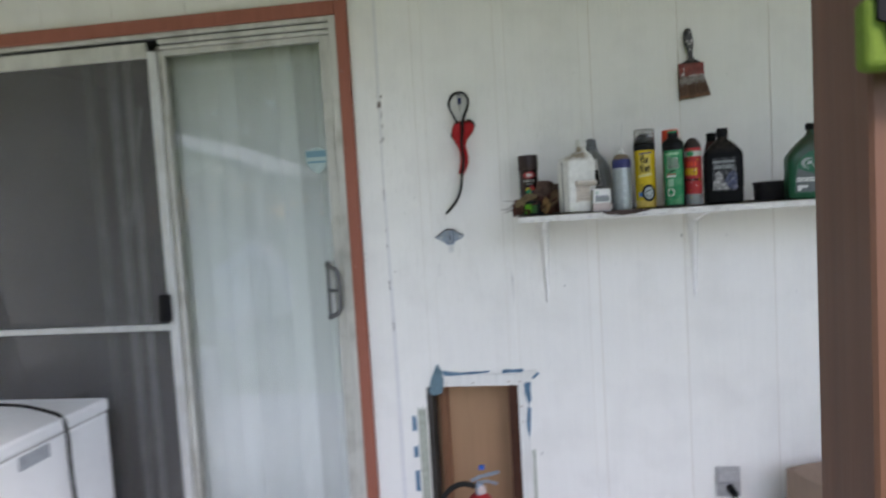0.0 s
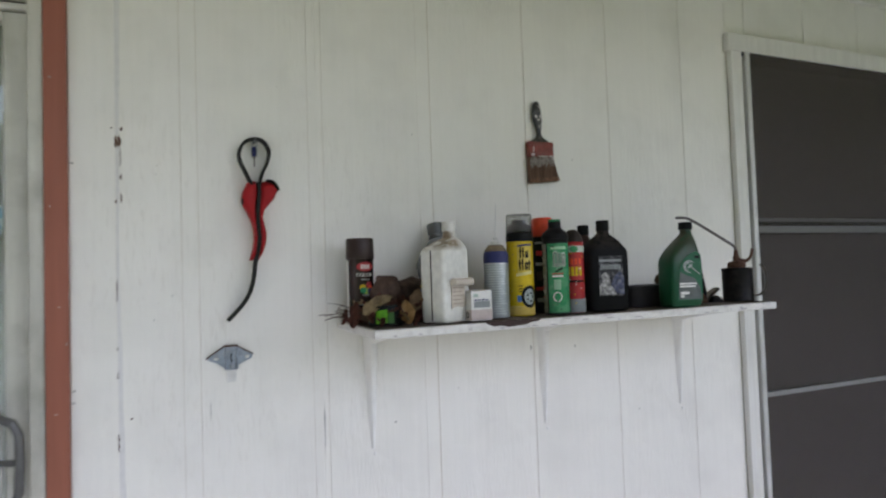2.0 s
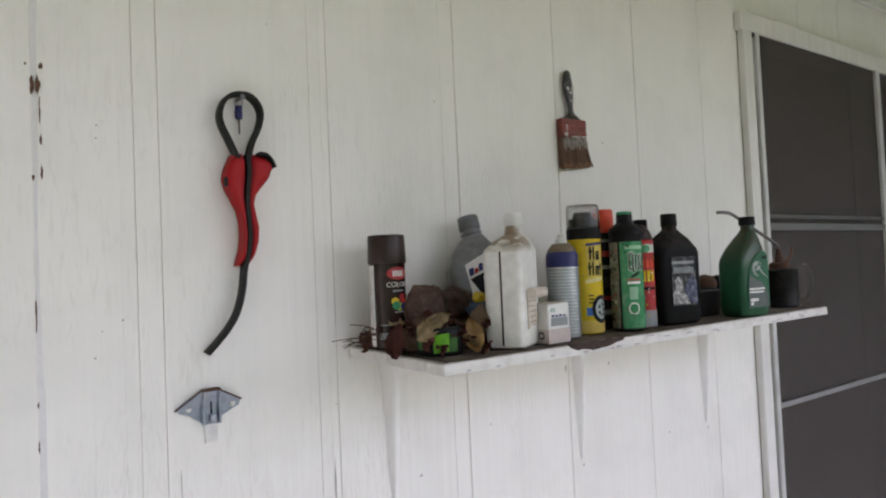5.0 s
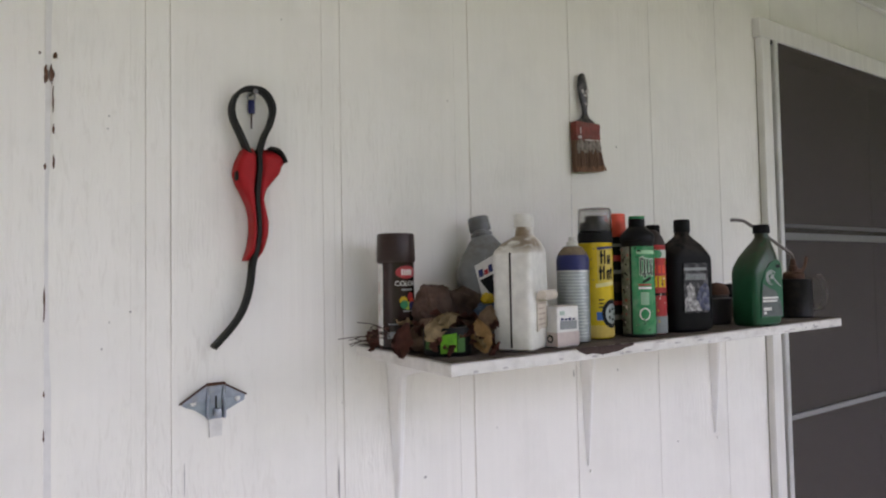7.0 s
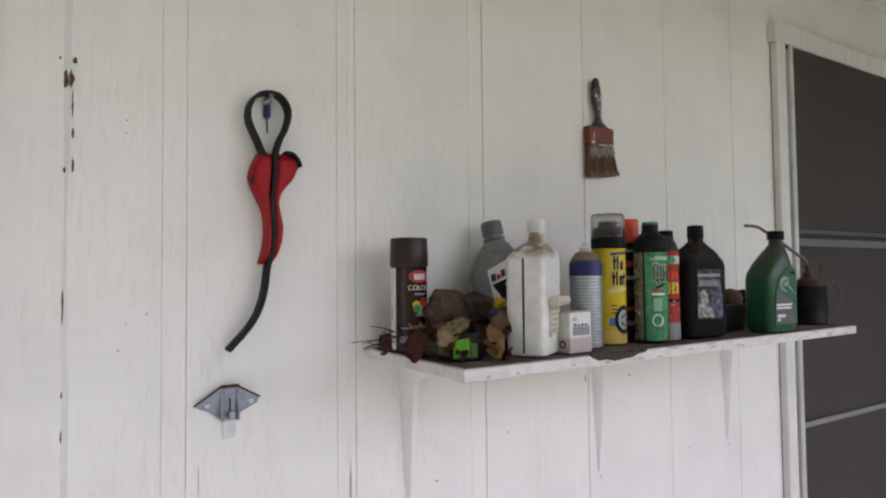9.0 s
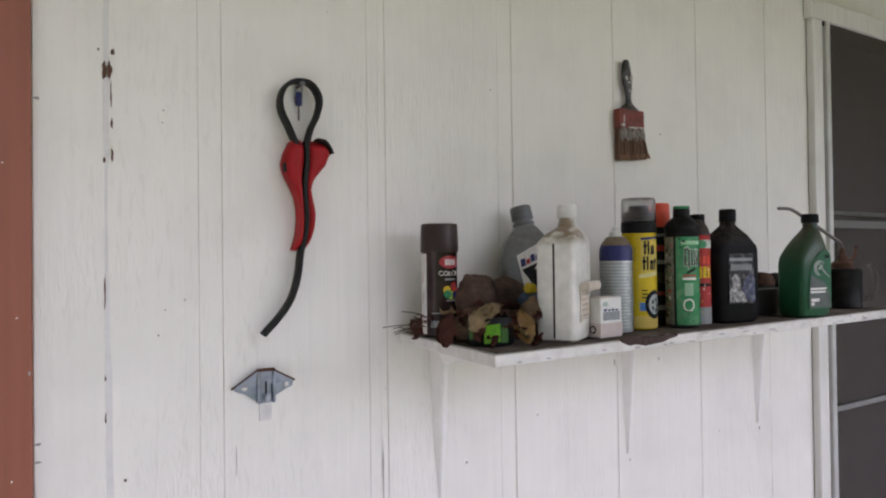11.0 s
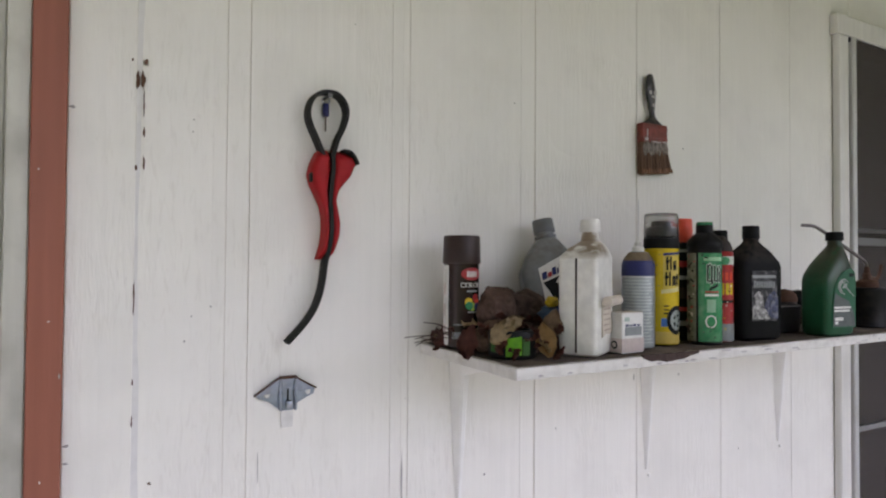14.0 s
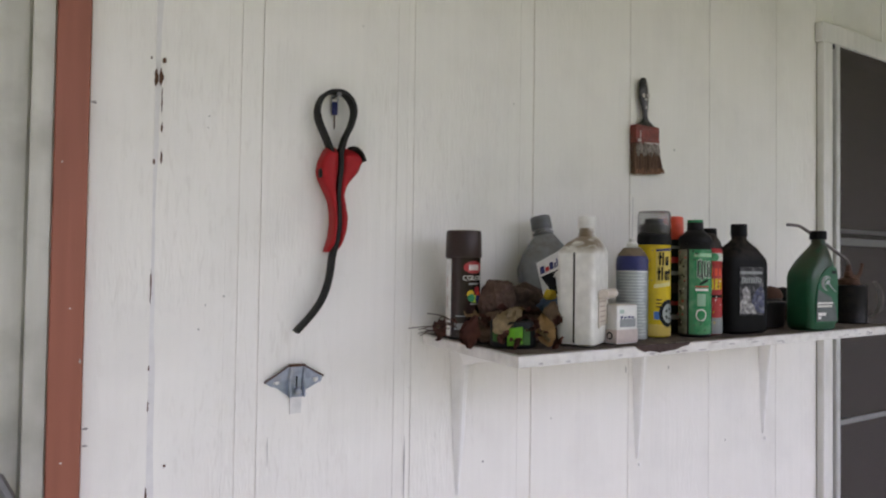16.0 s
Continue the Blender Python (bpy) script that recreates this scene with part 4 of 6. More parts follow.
for k in range(5):
    part("print_bar", wrap(0.0329, -84 + 9 * (k % 3), -60 - 6 * (k % 2), 0.02 + k * 0.032, 0.035 + k * 0.03, 0.0002), M_GUNK, c)
smooth(part("top", lathe([(0.0, 0.190), (0.0335, 0.190), (0.034, 0.193), (0.0325, 0.203), (0.022, 0.213), (0.0165, 0.218), (0.016, 0.234), (0.0, 0.234)], 30), M_BLKP, c, "black plastic top"))
smooth(part("button", lathe([(0.0, 0.2335), (0.0155, 0.2335), (0.0155, 0.2395), (0.0, 0.240)], 24), M_GRN, c, "green button"))
for k, (a, w, z, h) in enumerate(((0, 5, 0.122, 0.032), (6, 6, 0.120, 0.005), (6, 6, 0.151, 0.005), (13, 5, 0.122, 0.031), (14, 6, 0.116, 0.008), (23, 5, 0.122, 0.030), (29, 5, 0.120, 0.005), (35, 5, 0.122, 0.029), (43, 5, 0.120, 0.022), (43, 5, 0.146, 0.006), (52, 4, 0.12, 0.03))):
    part("letter_outline", wrap(0.0327, a - 1.6, a + w + 1.6, (z - 0.0015, z + 0.001), (z + h + 0.0015, z + h + 0.004), 0.0002, 4), M_PALEW, c)
    part("letter_stroke", wrap(0.0330, a, a + w, (z, z + 0.0015), (z + h, z + h + 0.0015), 0.0003, 4), M_BLKP, c)
part("letter_stroke", wrap(0.0329, 8, 40, (0.105, 0.113), (0.110, 0.119), 0.0003), M_BLKP, c)
part("print_bar", wrap(0.0329, -6, 42, 0.101, 0.104, 0.0003), M_RED, c)
part("print_bar", wrap(0.0329, -6, 42, 0.094, 0.0985, 0.0003), M_WHT, c)
rg = part("print_ring", disc(0.0, 0.045, 0.011, 0.0125, -0.0005), M_WHT, c)
bend(rg, 0.0323, 14)
rg = part("print_ring", disc(0.0, 0.045, 0.0085, 0.0098, -0.0009), M_GRN, c)
bend(rg, 0.0323, 14)
part("print_panel", wrap(0.0329, 0, 30, 0.063, 0.088, 0.0002), pl("pale_green_print", (0.22, 0.42, 0.28)), c)
M_GRND = pl("mid_green_print", (0.012, 0.14, 0.06), 0.3)
fine_print(c, 0.0330, -20, 60, 0.156, 0.174, 8, (M_GRND, M_BLKP), 3)
fine_print(c, 0.0330, -22, 70, 0.010, 0.032, 8, (M_GRND,), 4)
fine_print(c, 0.0330, 34, 80, 0.05, 0.11, 8, (M_GRND,), 5)
fine_print(c, 0.0332, -88, -42, 0.012, 0.172, 34, (M_BLKP, M_GUNK, M_WHT, M_RED), 6)
part("print_bar", wrap(0.0329, -10, 60, 0.163, 0.170, 0.0003), pl("light_green_print", (0.25, 0.5, 0.3)), c)

# red can behind it
c = empty("additive_can", at(0.895, -0.243, -10), "red and yellow printed can with brown domed top", "spray can", "cans on the shelf")
smooth(part("body", can_body(0.027, 0.180), M_RED, c))
part("label_band", wrap(0.0272, -90, 90, 0.002, 0.036), M_GREYP, c)
part("label_band", wrap(0.0272, -90, 90, 0.155, 0.172), pl("pale_band_print", (0.45, 0.52, 0.45)), c)
part("label_band", wrap(0.0272, -90, 90, 0.078, 0.084), M_BLKP, c)
for k in range(4):
    part("letter_stroke", wrap(0.0274, -60 + k * 22, -44 + k * 22, 0.095, 0.118, 0.0004), M_YEL, c)
    part("letter_stroke", wrap(0.0274, -62 + k * 22, -48 + k * 22, 0.124, 0.140, 0.0004), M_ORNG, c)
smooth(part("top", lathe([(0.0, 0.182), (0.0262, 0.182), (0.0262, 0.187), (0.022, 0.199), (0.015, 0.209), (0.009, 0.214), (0.0, 0.215)], 28), M_GUNK, c, "dark brown dusty dome"))
fine_print(c, 0.0276, -70, 60, 0.008, 0.150, 22, (M_BLKP, M_YEL, M_WHT), 8)
rg = part("print_ring", disc(0.0, 0.163, 0.011, 0.0085, -0.0006, 16, 2), M_GRN, c)
bend(rg, 0.0275, -20)
c = empty("additive_bottle", at(0.967, -0.191, 0), "dark red-brown can with black screw cap", "spray can", "cans on the shelf")
smooth(part("body", lathe([(0.0, 0.0), (0.022, 0.0), (0.024, 0.003), (0.024, 0.165), (0.0225, 0.176), (0.017, 0.196), (0.013, 0.203), (0.0, 0.204)], 28), pl("dark_red_brown_print", (0.045, 0.013, 0.011), 0.4), c))
smooth(part("cap", lathe([(0.0, 0.202), (0.0152, 0.202), (0.0156, 0.204), (0.0152, 0.227), (0.0138, 0.229), (0.0, 0.229)], 24), M_BLACK, c, "black screw cap"))

# black oil bottle
B = [(0.0, 0.048, 0.026, 6, 0), (0.005, 0.055, 0.032, 6, 0), (0.015, 0.057, 0.033, 6, 0), (0.05, 0.056, 0.0325, 6, 0), (0.055, 0.0575, 0.0335, 6, 0), (0.150, 0.0575, 0.0335, 6, 0), (0.160, 0.056, 0.033, 5, 0), (0.182, 0.040, 0.027, 3.4, 0),
     (0.198, 0.021, 0.019, 2.2, 0), (0.204, 0.0155, 0.0155, 2, 0), (0.212, 0.0155, 0.0155, 2, 0)]
c = empty("black_oil_bottle", at(0.984, -0.253, -8), "black plastic motor oil bottle with grey label", "bottle", "bottles on the shelf")
smooth(part("body", loft(B), pl("dusty_black_plastic", (0.007, 0.007, 0.008), 0.5, spec=0.07, stain=0.2, tint=(0.018, 0.016, 0.015), dust=((0.045, 0.036, 0.03), 0.155, 0.20, 0.6)), c))
smooth(part("cap", lathe([(0.0, 0.21), (0.0168, 0.21), (0.0172, 0.212), (0.0168, 0.235), (0.0155, 0.237), (0.0, 0.237)], 28), M_BLACK, c))
part("label", box(-0.034, 0.034, -0.0352, -0.0338, 0.040, 0.143), pl("dark_picture_print", (0.030, 0.030, 0.034), 0.4, spec=0.2, fine=60, var=0.8, stain=0.95, big=75, tint=(0.17, 0.17, 0.18)), c, "dark label with grey and blue picture")
part("print_bar", box(-0.034, 0.030, -0.0359, -0.0353, 0.128, 0.134), M_GREYP, c)
for k in range(9):
    part("letter_stroke", prism([(-0.030 + k * 0.0066, 0.108 + 0.001 * (k % 2)), (-0.0262 + k * 0.0066, 0.108), (-0.025 + k * 0.0066, 0.1215 - 0.002 * (k % 3)), (-0.0288 + k * 0.0066, 0.122)], -0.0359, -0.0353), M_GREYP, c)
part("picture_patch", prism([(-0.008, 0.046), (0.036, 0.044), (0.036, 0.090), (0.026, 0.102), (0.012, 0.094), (0.002, 0.078)], -0.0359, -0.0353), pl("slate_print", (0.05, 0.06, 0.12), 0.4, fine=90, var=0.8, stain=0.95, big=85, tint=(0.24, 0.25, 0.28)), c)
part("picture_patch", prism([(-0.035, 0.044), (0.014, 0.043), (0.006, 0.058), (-0.004, 0.070), (-0.006, 0.094), (-0.018, 0.102), (-0.03, 0.092), (-0.026, 0.076), (-0.035, 0.066)], -0.0363, -0.0358), pl("pale_grey_print", (0.36, 0.35, 0.34), 0.5, fine=110, var=0.9, stain=0.95, big=90, tint=(0.05, 0.05, 0.06)), c)

# low dark tin with odds and ends between the bottles
c = empty("small_tub", at(1.168, -0.185, 3), "low dark blue-black oblong tin", "tin")
smooth(part("body", loft([(0.0, 0.064, 0.032, 4, 0), (0.004, 0.067, 0.034, 4, 0), (0.050, 0.069, 0.035, 4, 0), (0.053, 0.0715, 0.0365, 4, 0), (0.059, 0.0715, 0.0365, 4, 0), (0.061, 0.066, 0.032, 4, 0), (0.056, 0.063, 0.030, 4, 0)], 40), pl("blue_black_tin", (0.028, 0.025, 0.028), 0.5, stain=0.5, tint=(0.06, 0.05, 0.045), bump=0.2), c))
c = empty("rusty_tin", at(1.310, -0.118, 0), "small round brown tin with a domed rusty lid", "tin")
smooth(part("body", lathe([(0.0, 0.0), (0.027, 0.0), (0.029, 0.003), (0.029, 0.060), (0.027, 0.062), (0.0, 0.062)], 28), M_GUNK, c))
smooth(part("lid", lathe([(0.0, 0.0622), (0.030, 0.0622), (0.0305, 0.070), (0.026, 0.082), (0.017, 0.090), (0.0, 0.094)], 24), M_RUSTM, c, "rusty domed lid"))
# round black knob beside the rusty tin
c = empty("bottle_stopper", at(1.400, -0.098, 0), "black round plastic knob on a rusty stem", "stopper")
smooth(part("stem", lathe([(0.0, 0.0), (0.012, 0.0), (0.012, 0.045), (0.0, 0.046)], 16), M_RUSTM, c))
smooth(part("knob", lathe([(0.0, 0.044), (0.015, 0.045), (0.022, 0.056), (0.022, 0.074), (0.016, 0.086), (0.0, 0.090)], 24), M_BLKP, c, "black plastic head"))

# green oil bottle, neck off centre
G = [(0.0, 0.044, 0.027, 6, 0), (0.005, 0.0490, 0.0325, 6, 0), (0.02, 0.0505, 0.034, 6, 0), (0.118, 0.0505, 0.034, 6, 0), (0.132, 0.0495, 0.0335, 5, 0.001), (0.156, 0.041, 0.030, 3.8, 0.009), (0.176, 0.030, 0.025, 2.8, 0.017), (0.192, 0.0195, 0.019, 2.2, 0.024),
     (0.200, 0.0155, 0.0155, 2, 0.026), (0.212, 0.015, 0.015, 2, 0.026)]
c = empty("green_oil_bottle", at(1.213, -0.282, -4), "green plastic motor oil bottle with grey label", "bottle", "bottles on the shelf")
smooth(part("body", loft(G), pl("dusty_green_plastic", (0.003, 0.066, 0.029), 0.34, spec=0.3, stain=0.3, tint=(0.02, 0.08, 0.05), dust=((0.04, 0.036, 0.022), 0.10, 0.19, 0.75)), c))
smooth(part("cap", lathe([(0.0, 0.21), (0.0182, 0.21), (0.0185, 0.212), (0.018, 0.228), (0.016, 0.230), (0.0, 0.230)], 28, 0.026), M_BLACK, c, "black screw cap"))
M_GRNL = pl("deep_green_print", (0.008, 0.11, 0.055), 0.35)
M_DGREY = pl("dark_grey_print", (0.10, 0.115, 0.115), 0.4, stain=0.6, big=50, tint=(0.05, 0.06, 0.06))
M_SILP = pl("silver_print", (0.40, 0.42, 0.42), 0.4, stain=0.6, big=60, tint=(0.2, 0.22, 0.22))
part("label", prism([(-0.036, 0.018), (0.044, 0.018), (0.045, 0.122), (0.042, 0.140), (0.030, 0.149), (0.008, 0.143), (-0.014, 0.126), (-0.028, 0.100), (-0.034, 0.066)], -0.0354, -0.0338), M_GRNL, c, "green and grey label")
part("label_field", prism([(-0.034, 0.021), (0.042, 0.020), (0.036, 0.052), (0.020, 0.076), (-0.008, 0.086), (-0.026, 0.094), (-0.032, 0.066)], -0.0359, -0.0353), M_DGREY, c)
for k in range(2):
    part("print_bar", box(-0.030, 0.026 - 0.004 * k, -0.0364, -0.0358, 0.060 - k * 0.007, 0.0645 - k * 0.007), M_WHT, c)
part("print_bar", box(-0.028, 0.000, -0.0364, -0.0358, 0.034, 0.041), M_WHT, c)
part("print_bar", box(-0.028, -0.018, -0.0364, -0.0358, 0.026, 0.032), M_WHT, c)
for r0, a0, n_ in ((0.0185, 0.6, 13), (0.0135, 1.2, 10)):
    part("letter_loop", tube([(0.004 + r0 * math.cos(a0 + i * 0.36), -0.0357, 0.108 + 0.85 * r0 * math.sin(a0 + i * 0.36)) for i in range(n_)], 0.0016, 6, [0.3 + 0.9 * math.sin(math.pi * (i + 0.5) / n_) for i in range(n_)]), M_SILP, c)
part("letter_loop", tube([(-0.006, -0.0357, 0.122), (0.008, -0.0357, 0.110), (0.024, -0.0357, 0.096), (0.040, -0.0357, 0.086)], 0.0014, 6, (0.4, 1.2, 1.0, 0.4)), M_SILP, c)
part("letter_stroke", prism([(-0.004, 0.104), (0.012, 0.106), (0.014, 0.116), (0.004, 0.112)], -0.0364, -0.0358), M_SILP, c)
part("print_bar", box(0.022, 0.038, -0.0364, -0.0358, 0.130, 0.137), M_BLKP, c)

# pump oil can with long bent spout
c = empty("oil_can", at(1.492, -0.222, 0), "old black pump oil can with bent spout", "oil can")
M_OILC = pl("scratched_black_paint", (0.008, 0.007, 0.008), 0.42, spec=0.15, stain=0.7, big=45, tint=(0.03, 0.024, 0.02), bump=0.2)
smooth(part("body", lathe([(0.0, 0.0), (0.0425, 0.0), (0.044, 0.003), (0.0425, 0.007), (0.0425, 0.090), (0.044, 0.094), (0.0425, 0.098), (0.036, 0.099), (0.035, 0.096), (0.0, 0.097)], 36), M_OILC, c))
smooth(part("collar", lathe([(0.0, 0.096), (0.025, 0.096), (0.026, 0.100), (0.025, 0.112), (0.020, 0.117), (0.011, 0.118), (0.010, 0.124), (0.0, 0.125)], 24), M_RUSTM, c, "rusty screw collar"))
smooth(part("pump", lathe([(0.0, 0.122), (0.010, 0.122), (0.010, 0.132), (0.007, 0.134), (0.006, 0.148), (0.004, 0.152), (0.0, 0.152)], 20), M_RUSTM, c, "rusty pump head"))
part("spout", tube(bez([(0.0, 0, 0.148), (-0.003, 0.001, 0.160), (-0.012, 0.006, 0.170), (-0.050, 0.023, 0.198), (-0.090, 0.041, 0.227), (-0.116, 0.053, 0.245), (-0.128, 0.058, 0.251), (-0.140, 0.064, 0.253), (-0.158, 0.072, 0.2535)], 5), 0.0042, 10), pl("tarnished_steel", (0.15, 0.135, 0.13), 0.4, metal=0.5, stain=0.6, tint=(0.10, 0.07, 0.05)), c, "bent tarnished steel spout")
part("trigger", tube(bez([(-0.012, 0, 0.120), (0.016, 0, 0.121), (0.040, 0, 0.119), (0.056, 0, 0.128), (0.064, 0, 0.142), (0.068, 0, 0.155)], 4), 0.0055, 8, flat=0.6), M_RUSTM, c, "bent thumb lever")
part("handle", band(bez([(0.0405, 0, 0.016), (0.060, 0, 0.018), (0.073, 0, 0.032), (0.079, 0, 0.060), (0.076, 0, 0.088), (0.064, 0, 0.108)], 5), 0.0095, 0.0028), pl("dull_grey_strap", (0.10, 0.09, 0.085), 0.45, metal=0.4, stain=0.6, tint=(0.06, 0.04, 0.03)), c, "thin grey strap handle").matrix_local = pose(0, 0, 0, 0, 0, -38)

# scraper with a thick handle beside the oil can
c = empty("putty_knife", at(1.424, -0.150, 0), "scraper with a thick black handle, leaning", "scraper")
smooth(part("handle", tube([(0.004, 0, 0.003), (-0.002, 0, 0.030), (-0.010, 0, 0.065), (-0.018, 0, 0.098), (-0.0195, 0, 0.107), (-0.020, 0, 0.109)], 0.0145, 14, (0.75, 1.0, 1.0, 1.0, 0.9, 0.6)), M_BLACK, c))
part("blade", prism([(0.008, 0.006), (0.030, 0.028), (0.058, 0.040), (0.063, 0.034), (0.040, 0.020), (0.016, 0.003)], -0.010, 0.010), pl("dull_tan_blade", (0.16, 0.135, 0.11), 0.5, metal=0.4), c)
lump("rag", 1.386, -0.172, Z0 + 0.014, 0.028, 0.018, 0.020, 6, M_RUSTM, "small rust-brown crumpled scrap on the shelf", "rag")
lump("rag", 1.434, -0.192, Z0 + 0.010, 0.022, 0.014, 0.014, 8, M_BLKP, "small black crumpled scrap on the shelf", "rag")


# rotted bite in the shelf's front edge
rr = random.Random(11)
n = 60
up = [(0.598 + 0.145 * i / n, SH_Z + 0.0015) for i in range(n + 1)]
dn = [(x, SH_Z - 0.0005 - 0.016 * math.sin(math.pi * (i / n) ** 0.75) ** 0.7 * (0.75 + 0.4 * noise.noise(Vector((i * 0.09, 4.1, 0))) + 0.12 * noise.noise(Vector((i * 0.5, 1.7, 0))))) for i, (x, _) in enumerate(up)]
wpart("rotten_edge", prism(up + dn[::-1], SH_Y - 0.0022, SH_Y + 0.004), pl("rotten_wood", (0.065, 0.042, 0.038), 0.95, bump=0.8, fine=120), shelf, "rotten dark brown edge")

M_CHIP = mat("grey_purple_chip", (0.46, 0.43, 0.43), 0.85, var=0.2, fine=90)
for i in range(26):
    x, w = rr.uniform(SH_X0 + 0.02, SH_X1 - 0.03), rr.uniform(0.008, 0.035)
    zc = SH_Z + lift(x, SH_Y) - rr.choice((0.0175, 0.0165, 0.014, 0.011, 0.005))
    pts = [(x + 0.5 * w * math.cos(a) * rr.uniform(0.5, 1.1), zc + 0.0020 * math.sin(a) * rr.uniform(0.4, 1.1)) for a in [k * 0.5236 for k in range(12)]]
    wpart("paint_chip", prism(pts, SH_Y - 0.0008, SH_Y + 0.001), M_CHIP, shelf)

# ---- litter at the end of the shelf ----
M_DRY = mat("tan_dry_leaf", (0.36, 0.26, 0.14), 0.7, var=0.3, fine=90, bump=0.3, rand=0.25)
M_DRYR = mat("red_brown_dry_leaf", (0.13, 0.042, 0.03), 0.7, var=0.3, fine=90, bump=0.3, rand=0.2)
M_DRYB = mat("brown_dry_leaf", (0.22, 0.14, 0.08), 0.7, var=0.3, fine=90, bump=0.3)
M_GOLD = mat("golden_tan_leaf", (0.48, 0.29, 0.12), 0.65, var=0.25, fine=90, bump=0.3)
M_MUCK = mat("grey_brown_leather", (0.12, 0.074, 0.06), 0.85, spec=0.15, var=0.35, fine=70, bump=0.5, stain=0.5, big=25, tint=(0.15, 0.12, 0.10))


def leaf_mesh(seed, length, width, curl):
    """A dry leaf: pointed blade, folded along its rib and curled."""
    r = random.Random(seed)
    bm = bmesh.new()
    rows = []
    k = 9
    for i in range(k + 1):
        u = i / k
        w = width * math.sin(math.pi * min(1, u * 0.97 + 0.03)) ** 0.6 * (0.84 + 0.26 * r.random())
        row = []
        for j in range(-3, 4):
            v = j / 3
            row.append(bm.verts.new((v * w, length * (u - 0.5), 0.25 * width * abs(v) ** 1.5 + 0.2 * curl * length * (u - 0.5) ** 2 + 0.0065 * r.uniform(-1, 1) * abs(v))))
        rows.append(row)
    for a, b in zip(rows, rows[1:]):
        for j in range(6):
            bm.faces.new((a[j], a[j + 1], b[j + 1], b[j]))
    bmesh.ops.solidify(bm, geom=bm.faces[:], thickness=0.0006)
    return bm


LEAVES = [(0.348, -0.250, 1.378, 58, 48, -30, 0.060, 0.016, M_DRY, "tan"), (0.372, -0.246, 1.392, 50, 80, -20, 0.056, 0.011, M_DRY, "tan"), (0.352, -0.232, 1.366, 70, 10, 18, 0.050, 0.017, M_DRY, "tan"), (0.424, -0.268, 1.362, 76, -14, -34, 0.058, 0.017, M_GOLD, "tan"), (0.452, -0.250, 1.384, 72, 16, -36, 0.058, 0.017, M_DRYB, "tan"),
          (0.326, -0.190, 1.356, 82, 10, -62, 0.060, 0.014, M_DRYR, "red"), (0.414, -0.262, 1.364, 55, 10, 60, 0.048, 0.016, M_DRYR, "red"), (0.40, -0.200, 1.388, 18, 8, 70, 0.055, 0.020, M_DRYR, "red"), (0.340, -0.150, 1.350, 60, 14, -40, 0.048, 0.016, M_DRYR, "red"),
          (0.468, -0.225, 1.352, 45, -20, 10, 0.050, 0.018, M_DRYR, "red"), (0.45, -0.19, 1.385, 15, 5, 120, 0.055, 0.022, M_DRYR, "red"), (0.49, -0.18, 1.372, 28, 0, 45, 0.050, 0.018, M_DRYR, "red"), (0.347, -0.15, 1.345, 25, 12, 10, 0.045, 0.018, M_DRYR, "red"),
          (0.336, -0.070, 1.348, 70, 12, -75, 0.046, 0.012, M_DRYR, "red"), (0.362, -0.215, 1.362, 60, 30, -20, 0.045, 0.010, M_DRYR, "red")]
for i, (x, y, z, rx, ry, rz, ln, wd_, m_, tone) in enumerate(LEAVES):
    ob = smooth(part("dry_leaf", leaf_mesh(i + 40, ln, wd_, 6.0 * ln), m_), 60)
    ob.matrix_world = pose(x, y, z, rx, ry, rz)
    tagged(ob, "curled tan dry leaf in the litter heap" if tone == "tan" else "curled red-brown dry leaf in the litter heap", "leaf", "dry leaves on the shelf")


lump("work_glove", 0.424, -0.128, Z0 + 0.074, 0.037, 0.032, 0.044, 2, M_MUCK, "crumpled grey-brown leather work glove", "glove")
lump("work_glove", 0.486, -0.122, Z0 + 0.072, 0.055, 0.030, 0.034, 7, mat("dark_brown_leather", (0.085, 0.055, 0.046), 0.85, spec=0.15, var=0.35, fine=70, bump=0.5), "crumpled dark brown leather work glove", "glove")
lump("rag", 0.43, -0.17, Z0 + 0.024, 0.085, 0.05, 0.034, 5, mat("brown_rag_cloth", (0.14, 0.088, 0.066), 0.9, var=0.4, fine=80, bump=0.5, spec=0.1), "dark dirty rag under the leaves", "rag")
lump("rag", 0.512, -0.178, Z0 + 0.066, 0.026, 0.02, 0.016, 4, pl("faded_blue_cloth", (0.06, 0.10, 0.16), 0.8), "small faded blue cloth scrap", "rag")
# small round yellow cap lying in the heap
lump("rubber_stopper", 0.507, -0.182, Z0 + 0.088, 0.013, 0.010, 0.011, 9, M_YEL, "small yellow plastic cap in the litter heap", "stopper")
c = empty("round_tin", at(0.386, -0.226, -35), "dark round tin with bright green label", "tin")
smooth(part("body", lathe([(0.0, 0.0), (0.038, 0.0), (0.040, 0.003), (0.040, 0.042), (0.038, 0.045), (0.031, 0.046), (0.029, 0.042), (0.0, 0.042)], 36), M_BLKP, c))
M_NEON = pl("bright_green_print", (0.12, 0.42, 0.02), 0.45, stain=0.6, big=60, tint=(0.03, 0.12, 0.02))
M_DKGRN = pl("dark_green_print", (0.03, 0.12, 0.02), 0.5, stain=0.6, big=60, tint=(0.02, 0.04, 0.02))
for a0, a1, z0, z1, m_ in ((-16, 22, (0.004, 0.007), (0.034, 0.037), M_NEON), (24, 44, 0.006, 0.033, M_DKGRN), (-62, -34, 0.010, 0.034, M_DKGRN)):
    part("label_patch", wrap(0.0402, a0, a1, z0, z1), m_, c)
M_NEEDLE = mat("dry_pine_needle", (0.09, 0.042, 0.032), 0.8, var=0.3, fine=90)
